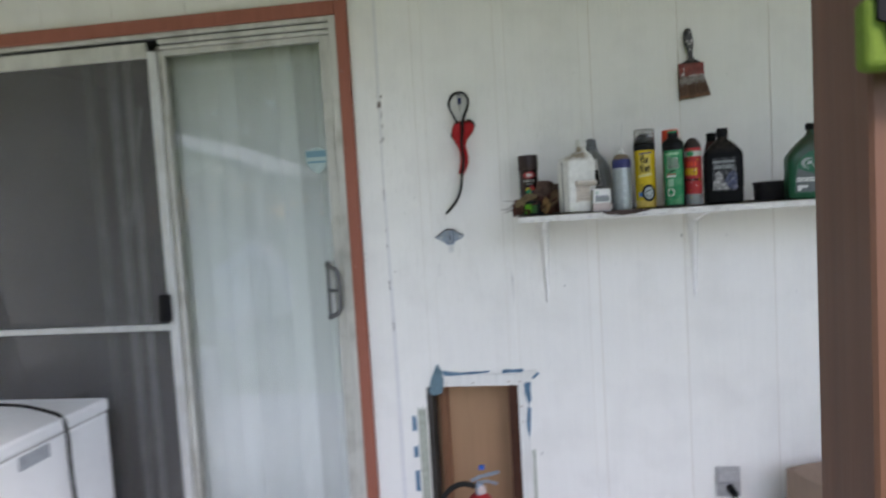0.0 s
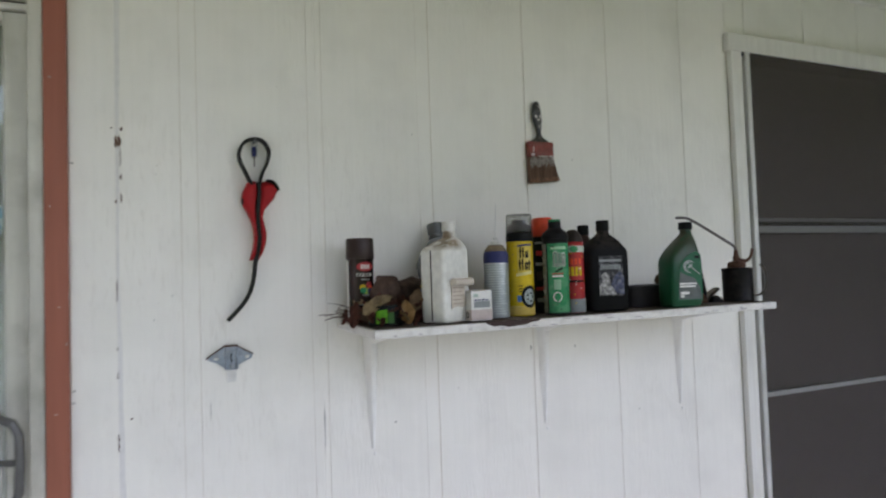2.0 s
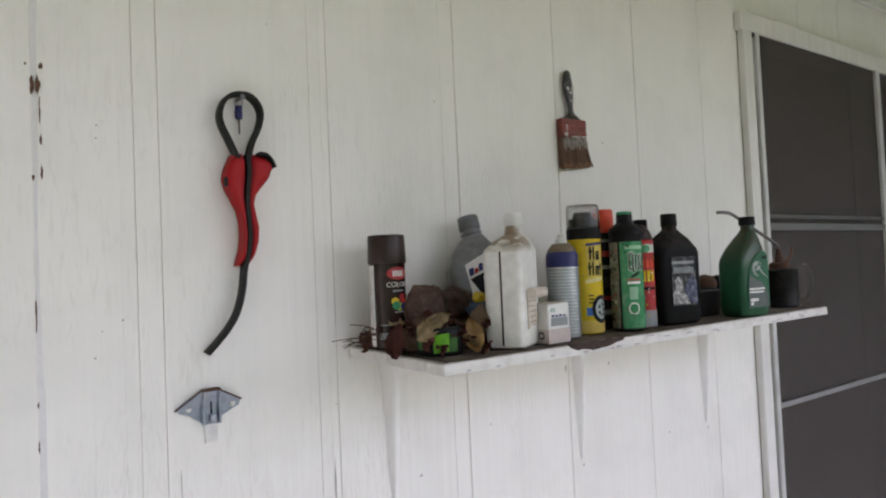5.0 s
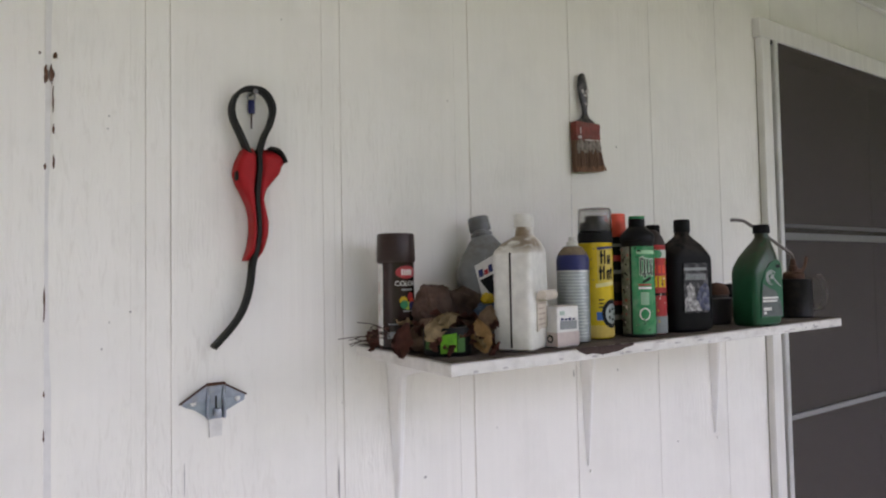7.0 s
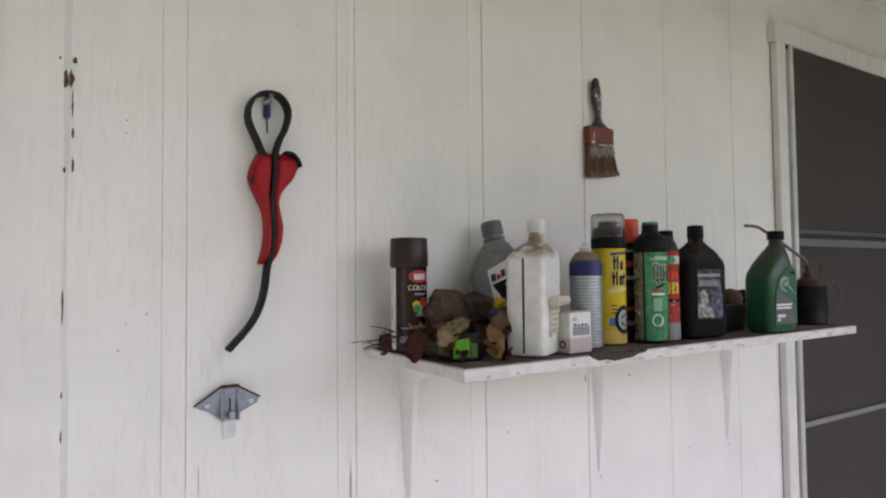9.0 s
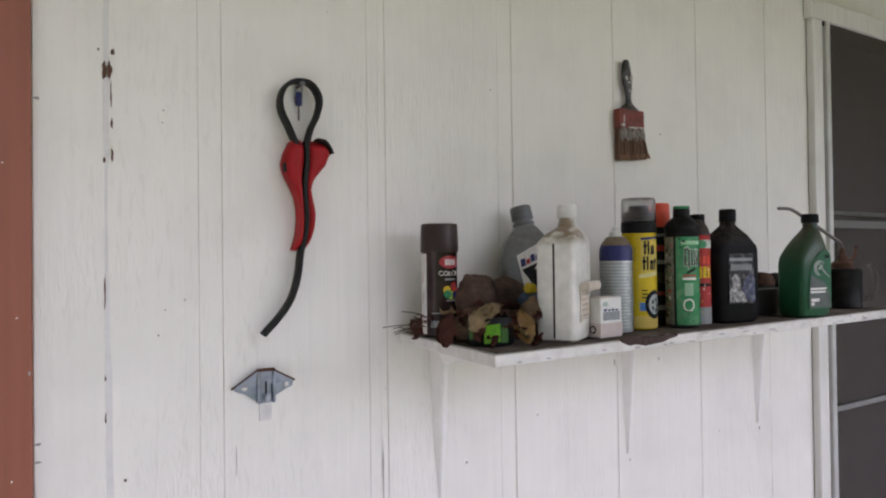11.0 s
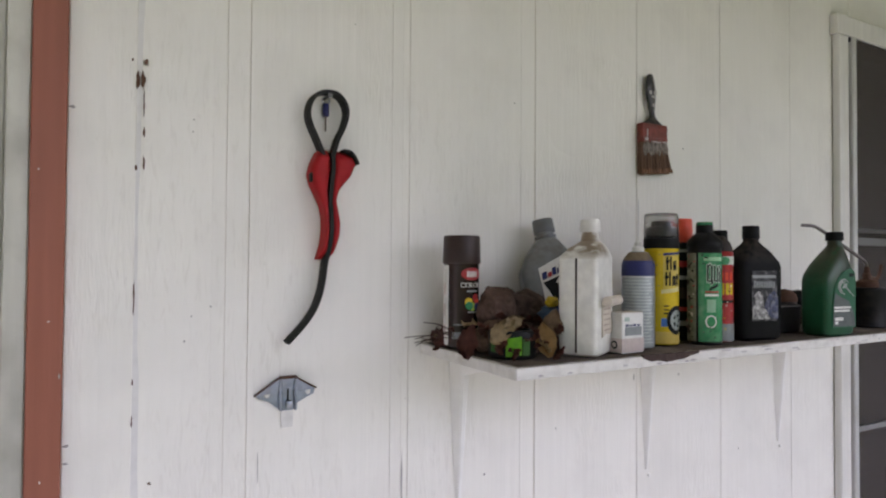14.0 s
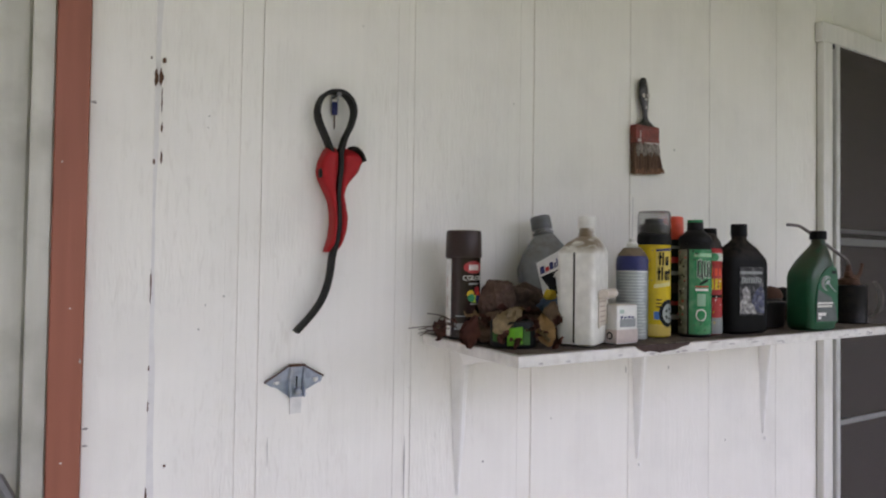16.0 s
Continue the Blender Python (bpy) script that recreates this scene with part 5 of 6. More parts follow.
for i in range(12):
    a = rr.uniform(-2.6, 0.3)
    x0, y0, z0 = 0.348 + 0.02 * rr.random(), -0.05 - 0.06 * rr.random(), SH_Z + 0.008 + 0.02 * rr.random()
    ln = 0.04 + 0.06 * rr.random()
    pts = [(x0, y0, z0), (x0 - ln * 0.5, y0 + 0.01 * math.sin(a), z0 + ln * 0.3 * rr.random()), (x0 - ln * rr.uniform(0.7, 1), y0 + 0.02 * math.sin(a), z0 + ln * rr.uniform(-0.05, 0.35) * (i % 3 > 0))]
    tagged(part("pine_needle", tube(bez(pts, 3), 0.0008, 5), M_NEEDLE), "thin red-brown dry pine needle", "needle", "needles at the shelf end")
for i in range(40):
    near = i < 9
    x, y = (rr.uniform(0.336, 0.352), rr.uniform(-0.10, -0.02)) if near else (rr.uniform(0.34, 0.455), rr.uniform(-0.29, -0.14))
    z = SH_Z + lift(x, y) + rr.uniform(0.004, 0.03 if near else 0.05)
    ob = smooth(part("leaf_shard", leaf_mesh(i + 90, rr.uniform(0.018, 0.036), rr.uniform(0.006, 0.011), 0.2), M_DRYR if i % 5 else M_DRY), 60)
    ob.matrix_world = pose(x, y, z, rr.uniform(-50, 70), rr.uniform(-40, 40), rr.uniform(0, 360))
    tagged(ob, "broken bit of brown dry leaf litter", "leaf", "broken leaves on the shelf")

# ---- things hung on the wall ----
M_REDH = mat("red_rubber_grip", (0.37, 0.013, 0.016), 0.5, spec=0.2, var=0.12, fine=60, bump=0.08, stain=0.25, tint=(0.14, 0.02, 0.02))
M_STRAP = mat("black_rubber_strap", (0.016, 0.016, 0.015), 0.6, spec=0.2, var=0.2, fine=60, bump=0.1, stain=0.3, tint=(0.06, 0.055, 0.05))
c = empty("strap_wrench", pose(0, 0, 0), "red handled rubber strap wrench hung on a nail", "strap wrench")
LOOP = [(0.124, 1.672), (0.109, 1.706), (0.096, 1.734), (0.094, 1.755), (0.101, 1.774), (0.114, 1.786), (0.130, 1.790), (0.146, 1.788), (0.159, 1.776), (0.165, 1.757), (0.159, 1.730), (0.148, 1.707), (0.138, 1.672)]


smooth(part("loop", band(bez([(x, -0.02, z) for x, z in LOOP], 5), 0.012, 0.0036), M_STRAP, c, "black rubber loop"))


def grip_half(left, right, y_back, y_front):
    """A moulded handle half between two edges, each given as (height, x) from the top down."""
    def edge(table, z):
        return float(np.interp(-z, [-a for a, b in table], [b for a, b in table]))
    lps = []
    top, low = max(left[0][0], right[0][0]), min(left[-1][0], right[-1][0])
    for i in range(41):
        z = top + (low - top) * i / 40
        xl, xr = edge(left, z), edge(right, z)
        w = max(xr - xl, 0.001)
        swell = min(1.0, 0.45 + 8 * min(i, 40 - i) / 40)
        yf = y_back + (y_front - y_back) * swell
        lps.append([(xl, y_back, z), (xl, yf * 0.72 + y_back * 0.28, z), (xl + 0.1 * w, yf * 0.92 + y_back * 0.08, z), (xl + 0.3 * w, yf, z), (xl + 0.7 * w, yf, z), (xr - 0.1 * w, yf * 0.92 + y_back * 0.08, z),
                    (xr, yf * 0.72 + y_back * 0.28, z), (xr, y_back, z)])
    return rings(lps)


LL = [(1.687, 0.1160), (1.684, 0.1120), (1.676, 0.1085), (1.661, 0.1015), (1.642, 0.0975), (1.626, 0.1015), (1.609, 0.1105), (1.587, 0.1210), (1.567, 0.1250), (1.545, 0.1255), (1.520, 0.1225), (1.494, 0.1145)]
LR = [(1.687, 0.133), (1.649, 0.133), (1.615, 0.129), (1.581, 0.130), (1.547, 0.132), (1.514, 0.129), (1.494, 0.123)]
RLx = [(1.687, 0.145), (1.649, 0.141), (1.615, 0.1375), (1.581, 0.1385), (1.548, 0.141), (1.514, 0.138), (1.492, 0.130)]
RRx = [(1.687, 0.165), (1.683, 0.173), (1.675, 0.1795), (1.664, 0.1835), (1.658, 0.1795), (1.645, 0.175), (1.630, 0.162), (1.616, 0.151), (1.599, 0.1465), (1.582, 0.150), (1.559, 0.155), (1.535, 0.153), (1.514, 0.146), (1.492, 0.134)]
smooth(part("handle_half", grip_half(LL, LR, -0.004, -0.036), M_REDH, c, "red moulded grip"), 50)
smooth(part("handle_half", grip_half(RLx, RRx, -0.004, -0.031), M_REDH, c), 50)
smooth(part("strap", band(bez([(0.137, -0.022, 1.684), (0.139, -0.022, 1.655), (0.136, -0.022, 1.625), (0.134, -0.022, 1.600), (0.136, -0.022, 1.572), (0.137, -0.022, 1.545), (0.133, -0.022, 1.515), (0.127, -0.021, 1.488), (0.124, -0.02, 1.46), (0.118, -0.02, 1.432), (0.107, -0.02, 1.405), (0.088, -0.02, 1.379), (0.061, -0.02, 1.351)], 4), 0.011, 0.0042), M_STRAP, c, "black strap end"))
part("hook_edge", band(bez([(0.158, -0.022, 1.6885), (0.170, -0.022, 1.687), (0.1795, -0.022, 1.678), (0.1855, -0.022, 1.665)], 4), 0.012, 0.0022), M_STRAP, c)
part("nick", box(0.0968, 0.1015, -0.033, -0.02, 1.628, 1.645, 0.002), M_STRAP, c)

ob = part("nail", lathe([(0.0, 0), (0.0022, 0), (0.0022, 0.034), (0.0045, 0.035), (0.0045, 0.037), (0.0, 0.0375)], 10), M_GRIP)
ob.matrix_world = pose(0.131, 0.004, 1.783, 90)
tagged(ob, "dull steel nail that holds the wrench", "nail")
c = empty("small_driver", pose(0.1315, -0.008, 1.735), "small screwdriver with dark blue grip on nail", "screwdriver")
smooth(part("grip", lathe([(0.0, 0.014), (0.0055, 0.015), (0.006, 0.02), (0.006, 0.036), (0.005, 0.038), (0.0, 0.0385)], 12), M_NAVY, c, "dark blue plastic grip"))
part("shaft", lathe([(0.0, -0.012), (0.0013, -0.011), (0.0013, 0.015), (0.0, 0.016)], 8), M_RUSTM, c)
part("ring", tube([(0.007 * math.cos(i * 0.52), 0, 0.044 + 0.007 * math.sin(i * 0.52)) for i in range(13)], 0.0009, 5), M_STEEL, c)

# paint brush
c = empty("paint_brush", pose(0, 0, 0), "old paint brush with paint-smeared red-brown ferrule", "paint brush")
HB = [(1.9485, 0.945, 0.951, 0.002), (1.946, 0.939, 0.9555, 0.004), (1.936, 0.9335, 0.9595, 0.006), (1.916, 0.931, 0.9635, 0.0065), (1.903, 0.932, 0.9645, 0.0065), (1.890, 0.9345, 0.9645, 0.0065), (1.874, 0.941, 0.963, 0.006), (1.858, 0.9455, 0.9605, 0.0055),
      (1.848, 0.946, 0.962, 0.0055), (1.840, 0.942, 0.969, 0.006), (1.833, 0.930, 0.982, 0.0075), (1.826, 0.916, 0.992, 0.009)]
smooth(part("handle", rings([[((a + b) / 2 + (b - a) / 2 * math.cos(k * math.pi / 9), -0.012 + d * math.sin(k * math.pi / 9), z) for k in range(18)] for z, a, b, d in HB]),
            mat("black_lacquer", (0.012, 0.012, 0.012), 0.28, spec=0.45, var=0.3, fine=60, bump=0.15, stain=0.9, big=55, tint=(0.11, 0.10, 0.09)), c, "black lacquered handle with paint specks"), 50)
M_FERR = mat("red_brown_ferrule", (0.22, 0.045, 0.032), 0.5, metal=0.2, var=0.35, fine=60, bump=0.25, stain=0.8, big=40, tint=(0.09, 0.045, 0.035))
part("ferrule", box(0.912, 0.996, -0.022, -0.0015, 1.781, 1.827, 0.0025, 2), M_FERR, c, "red-brown metal ferrule")
for z in (1.817, 1.792):
    part("ferrule_band", box(0.9115, 0.9965, -0.0228, -0.0012, z - 0.0015, z + 0.0015, 0.001), M_FERR, c)
M_BRIS = mat("stiff_brown_bristles", (0.17, 0.095, 0.065), 0.85, var=0.45, scale=(1, 1, 0.05), fine=260, bump=0.7)
M_SMEAR = mat("dried_white_paint", (0.50, 0.46, 0.43), 0.7, var=0.3, fine=80, bump=0.4)
M_SMEARG = mat("thin_grey_paint", (0.30, 0.26, 0.235), 0.8, var=0.4, fine=160, bump=0.4)
M_TIPS = mat("orange_brown_tips", (0.27, 0.14, 0.085), 0.85, var=0.3, fine=200, bump=0.4)
rb_ = random.Random(8)


def strands(count, u0, u1, y0, y1, wide, ragged_):
    """Stiff hairs between two shares of the brush's length, fanned out towards the tip."""
    bm = bmesh.new()
    for i in range(count):
        f = (i + rb_.random()) / count
        y = rb_.uniform(y0, y1)
        ends = []
        for u in (u0 + ragged_ * rb_.uniform(-1, 1), u1 + ragged_ * rb_.uniform(-1, 1)):
            x = (0.914 + 0.080 * f) * (1 - u) + (0.915 + 0.101 * f) * u
            z = (1.782 + 0.002 * f) * (1 - u) + (1.704 + 0.010 * f) * u
            ends.append([bm.verts.new((x + wide * a, y + 0.0011 * b, z)) for a, b in ((-1, -1), (1, -1), (1, 1), (-1, 1))])
        for k in range(4):
            bm.faces.new((ends[0][k], ends[0][(k + 1) % 4], ends[1][(k + 1) % 4], ends[1][k]))
        bm.faces.new(ends[0])
        bm.faces.new(ends[1][::-1])
    return bm


part("bristles", strands(210, 0.0, 0.97, -0.0205, -0.003, 0.0012, 0.02), M_BRIS, c, "stiff brown bristles")
part("bristle_tip", strands(150, 0.86, 0.99, -0.0212, -0.003, 0.0013, 0.035), M_TIPS, c)
part("paint_smear", strands(70, 0.08, 0.30, -0.0222, -0.0205, 0.0009, 0.14), M_SMEARG, c, "grey-white dried paint")
for x, z, w, h in ((0.925, 1.788, 0.014, 0.008), (0.927, 1.803, 0.003, 0.022), (0.958, 1.783, 0.030, 0.005), (0.985, 1.785, 0.018, 0.005)):
    pts = [(x + 0.5 * w * math.cos(a) * (0.6 + 0.6 * rb_.random()), z + 0.5 * h * math.sin(a) * (0.6 + 0.6 * rb_.random())) for a in [i * 0.449 for i in range(14)]]
    part("paint_smear", prism(pts, -0.0234, -0.0215), M_SMEAR, c)
for x, z, w, h in ((0.9515, 1.932, 0.005, 0.006), (0.941, 1.902, 0.010, 0.011), (0.957, 1.903, 0.009, 0.015), (0.950, 1.893, 0.014, 0.006), (0.951, 1.872, 0.005, 0.008)):
    pts = [(x + 0.5 * w * math.cos(a) * (0.6 + 0.6 * rb_.random()), z + 0.5 * h * math.sin(a) * (0.6 + 0.6 * rb_.random())) for a in [i * 0.449 for i in range(14)]]
    part("paint_smear", prism(pts, -0.0198, -0.0185), M_SMEAR, c)

# zinc hasp plate
c = empty("wall_hasp", pose(0, 0, 0), "zinc plated steel bottle opener hasp screwed on", "hasp")
part("plate", prism([(0.012, 1.263), (0.053, 1.290), (0.078, 1.290), (0.118, 1.267), (0.116, 1.258), (0.104, 1.253), (0.084, 1.243), (0.080, 1.233), (0.058, 1.233), (0.034, 1.251), (0.020, 1.256)], -0.0045, -0.0008), M_STEEL, c)
part("lip", tube([(0.010, -0.009, 1.262), (0.053, -0.014, 1.2915), (0.078, -0.014, 1.2915), (0.119, -0.009, 1.268)], 0.0015, 6), M_RUSTM, c, "rust-edged bent lip")
part("lip_plate", rings([[(0.014, -0.0045, 1.262), (0.053, -0.0045, 1.289), (0.078, -0.0045, 1.289), (0.116, -0.0045, 1.266)], [(0.012, -0.009, 1.2625), (0.053, -0.014, 1.2905), (0.078, -0.014, 1.2905), (0.117, -0.009, 1.267)]]), M_STEEL, c)
for x0, x1 in ((0.053, 0.0575), (0.0785, 0.083)):
    part("rib", box(x0, x1, -0.017, -0.0045, 1.234, 1.288, 0.0015), M_STEEL, c)
part("tongue", box(0.058, 0.078, -0.0095, -0.0045, 1.234, 1.288, 0.001), M_STEEL, c)
part("box_top", box(0.053, 0.083, -0.0165, -0.0045, 1.2885, 1.2925, 0.001), M_RUSTM, c)
part("slot", box(0.0665, 0.0695, -0.0102, -0.0097, 1.250, 1.276), M_BLKP, c)
smooth(part("staple", lathe([(0.0, -0.007), (0.004, -0.0065), (0.0065, -0.003), (0.0068, 0.002), (0.005, 0.006), (0.0, 0.007)], 16), M_STEEL, c)).matrix_local = pose(0.069, -0.0165, 1.2445)
part("strap_end", prism([(0.058, 1.233), (0.080, 1.233), (0.0785, 1.204), (0.059, 1.203)], -0.005, -0.001), M_WHT, c, "white painted lower strap")
for x, z in ((0.033, 1.262), (0.105, 1.262)):
    part("screw", lathe([(0.0, 0), (0.005, 0), (0.004, 0.003), (0.0, 0.0035)], 12), M_WHT, c).matrix_local = pose(x, -0.0045, z, 90)

# ---- the opening low in the wall ----
c = empty("door_3", pose(0.11, 0.0, HOLE_Z0), "cut opening in the wall with bare wood inside", "opening", kind="structure")
wpart("back_board", box(-0.10, 0.33, 0.1305, 0.145, 0.06, 0.74), M_PINE, c, "bare plywood back")
wpart("stud", box(-0.022, 0.008, 0.09, 0.130, HOLE_Z0, 0.69, 0.002), M_STUD, c)
wpart("stud", box(0.252, 0.2895, 0.03, 0.130, HOLE_Z0, 0.69, 0.002), pl("dark_brown_stud", (0.09, 0.035, 0.02), 0.8, bump=0.2), c)
wpart("jamb", box(-0.0595, -0.040, 0.005, 0.130, HOLE_Z0, 0.688, 0.002), pl("dark_jamb", (0.05, 0.045, 0.04), 0.8), c)
M_BLUE = mat("blue_tape_remnant", (0.10, 0.20, 0.30), 0.7, var=0.3, fine=60, bump=0.3)
M_BARE = mat("bare_grey_green_board", (0.42, 0.44, 0.36), 0.8, var=0.2, fine=50, bump=0.3)
rh = random.Random(21)


def ragged(name, x0, x1, z0, z1, material, y, jag=0.006, n=12):
    up_ = [(x0 + (x1 - x0) * i / n, z1 + jag * rh.uniform(-1, 1)) for i in range(n + 1)]
    dn_ = [(x0 + (x1 - x0) * i / n, z0 + jag * rh.uniform(-1, 1)) for i in range(n + 1)]
    return wpart(name, prism(up_ + dn_[::-1], y, -0.0004), material, c)


def torn(name, outline, y, material):
    """A torn scrap: each edge of the outline broken up a little."""
    pts = []
    for (ax, az), (bx, bz) in zip(outline, outline[1:] + outline[:1]):
        for k in range(4):
            pts.append((ax + (bx - ax) * k / 4 + rh.uniform(-0.0016, 0.0016), az + (bz - az) * k / 4 + rh.uniform(-0.0016, 0.0016)))
    return wpart(name, prism(pts, y, -0.0004), material, c)


ragged("frame_strip", -0.004, 0.322, 0.694, 0.736, M_TRIMW, -0.005, 0.004)
torn("frame_strip", [(0.291, 0.70), (0.312, 0.70), (0.318, 0.60), (0.325, 0.50), (0.335, 0.40), (0.330, 0.12), (0.291, 0.12)], -0.0042, M_TRIMW)
torn("tape_scrap", [(-0.013, 0.78), (0.004, 0.752), (0.012, 0.717), (0.002, 0.668), (-0.029, 0.656), (-0.047, 0.669), (-0.042, 0.71), (-0.024, 0.752)], -0.0075, pl("grey_blue_tape", (0.13, 0.21, 0.25), 0.7, bump=0.3))
torn("tape_strip", [(0.006, 0.752), (0.07, 0.7445), (0.185, 0.748), (0.186, 0.742), (0.068, 0.735), (0.014, 0.733)], -0.0056, M_BLUE)
torn("tape_strip", [(0.236, 0.751), (0.314, 0.752), (0.314, 0.742), (0.236, 0.739)], -0.0058, M_BLUE)
torn("tape_strip", [(0.313, 0.700), (0.340, 0.700), (0.337, 0.632), (0.329, 0.611), (0.316, 0.660)], -0.0050, M_BLUE)
torn("tape_strip", [(0.325, 0.611), (0.337, 0.597), (0.327, 0.472), (0.317, 0.549)], -0.0052, M_BLUE)
torn("paint_curl", [(0.311, 0.742), (0.361, 0.750), (0.368, 0.736), (0.340, 0.708), (0.311, 0.702)], -0.0085, M_TRIMW)
torn("paint_curl", [(0.345, 0.722), (0.366, 0.740), (0.372, 0.735), (0.352, 0.712)], -0.0100, M_BLUE)
for x, z in ((0.122, 0.704), (0.258, 0.706), (0.297, 0.705), (0.021, 0.704), (0.300, 0.61), (0.302, 0.55)):
    torn("nail_hole", [(x - 0.003, z), (x, z + 0.003), (x + 0.003, z), (x, z - 0.003)], -0.0062, M_STUD)
ragged("bare_strip", -0.098, -0.064, 0.13, 0.61, M_BARE, -0.0012, 0.01)
ragged("bare_strip", 0.305, 0.345, 0.13, 0.44, M_BARE, -0.0012, 0.01)
for z0, z1 in ((0.52, 0.575), (0.41, 0.46), (0.28, 0.36)):
    ragged("tape_strip", -0.122, -0.104, z0, z1, M_BLUE, -0.0012, 0.008, 4)

# fire extinguisher on the floor before the opening
c = empty("fire_extinguisher", pose(0.135, -0.10, FLOOR), "red fire extinguisher with chrome valve and black hose", "extinguisher")
smooth(part("cylinder", lathe([(0.0, 0.002), (0.05, 0.0), (0.055, 0.006), (0.056, 0.20), (0.05, 0.225), (0.036, 0.245), (0.02, 0.256), (0.0, 0.258)], 32), M_RED, c))
smooth(part("valve", lathe([(0.0, 0.25), (0.017, 0.252), (0.017, 0.285), (0.012, 0.295), (0.0, 0.297)], 16), M_STEEL, c, "chrome valve"))
part("lever", tube([(-0.03, 0.0, 0.302), (0.0, 0.0, 0.318), (0.04, -0.01, 0.332), (0.075, -0.02, 0.345)], 0.007, 8, flat=0.5), M_STEEL, c, "chrome squeeze lever")
part("lever", tube([(-0.01, 0.0, 0.298), (0.03, -0.01, 0.306), (0.068, -0.02, 0.300)], 0.006, 8, flat=0.5), M_STEEL, c)
smooth(part("gauge", lathe([(0.0, 0.0), (0.015, 0.0), (0.016, 0.008), (0.0, 0.010)], 20), M_PINK, c)).matrix_local = pose(0.01, -0.018, 0.278, 90)
part("hose", tube(bez([(-0.018, -0.005, 0.285), (-0.06, -0.02, 0.30), (-0.11, -0.03, 0.28), (-0.15, -0.035, 0.22), (-0.165, -0.035, 0.12), (-0.15, -0.03, 0.03)], 6), 0.010, 10), M_STRAP, c, "black rubber hose")
part("seal_tag", box(0.0, 0.022, -0.006, 0.006, 0.345, 0.362, 0.003), pl("blue_plastic", (0.03, 0.12, 0.5)), c, "blue plastic seal")

# outlet box with a plug
c = empty("outlet_box", pose(1.035, -0.001, 0.318), "weathered grey outdoor outlet cover with black plug", "outlet")
M_GPL = mat("grey_weathered_plastic", (0.42, 0.41, 0.40), 0.6, var=0.15, fine=50, stain=0.4)
part("back_plate", box(-0.042, 0.042, -0.012, -0.002, -0.056, 0.056, 0.004, 2), M_GPL, c)
part("lid", box(-0.036, 0.036, -0.024, -0.0125, 0.002, 0.05, 0.004, 2), M_GPL, c)
part("socket", box(-0.03, 0.03, -0.018, -0.0125, -0.046, -0.004, 0.004, 2), M_GPL, c)
smooth(part("plug", tube([(0.004, -0.018, -0.018), (0.004, -0.05, -0.02), (0.01, -0.06, -0.03)], 0.014, 10), M_BLACK, c, "black plug"))
part("cord", tube(bez([(0.01, -0.058, -0.028), (0.02, -0.062, -0.08), (0.028, -0.055, -0.17), (0.05, -0.05, -0.247)], 6), 0.004, 8), M_BLACK, c)

# cardboard box
c = empty("cardboard_box", pose(1.419, -0.25, FLOOR, 0, 0, 22), "open brown cardboard box with sagging flaps", "box")
for x0, x1, y0, y1 in ((-0.18, -0.176, -0.18, 0.18), (0.176, 0.18, -0.18, 0.18), (-0.1755, 0.1755, -0.18, -0.176), (-0.1755, 0.1755, 0.176, 0.18)):
    part("panel", box(x0, x1, y0, y1, 0.0, 0.367), M_CARD, c)
part("bottom", box(-0.1755, 0.1755, -0.1755, 0.1755, 0.001, 0.006), M_CARD, c)
part("flap", rings([[(-0.16, 0.1755, 0.362), (-0.16, 0.1755, 0.366), (0.17, 0.1755, 0.366), (0.17, 0.1755, 0.362)], [(-0.12, 0.13, 0.27), (-0.12, 0.13, 0.274), (0.15, 0.13, 0.274), (0.15, 0.13, 0.27)]]), M_CARD, c)
part("flap", rings([[(0.1805, -0.17, 0.367), (0.1805, 0.17, 0.367), (0.1835, 0.17, 0.364), (0.1835, -0.17, 0.364)], [(0.23, -0.15, 0.24), (0.23, 0.15, 0.24), (0.233, 0.15, 0.238), (0.233, -0.15, 0.238)]]), M_CARD, c)

# white freezer before the sliding door
c = empty("chest_freezer", pose(-1.68, -0.42, FLOOR), "white enamel chest freezer with draped black cord", "freezer")
part("body", box(-0.37, 0.38, -0.30, 0.29, 0.03, 0.60, 0.012, 3), M_APPL, c)
part("lid", box(-0.375, 0.385, -0.305, 0.295, 0.604, 0.655, 0.012, 3), M_APPL, c)
part("seal", box(-0.365, 0.375, -0.295, 0.285, 0.598, 0.606), M_GPL, c)
part("sticker", box(0.3802, 0.3812, -0.17, -0.03, 0.545, 0.592), pl("grey_sticker", (0.35, 0.37, 0.40), 0.5), c, "grey printed sticker")
for x in (-0.33, 0.33):
    for y in (-0.26, 0.25):
        part("foot", lathe([(0.0, 0.0), (0.02, 0.0), (0.02, 0.032), (0.0, 0.032)], 12, x, y), M_BLACK, c)
part("cord", tube(bez([(-0.15, 0.22, 0.661), (0.1, 0.18, 0.661), (0.28, 0.10, 0.661), (0.37, 0.05, 0.655), (0.392, 0.045, 0.60), (0.392, 0.05, 0.4), (0.40, 0.07, 0.15), (0.42, 0.08, 0.012)], 6), 0.006, 8), M_BLACK, c, "black power cord")

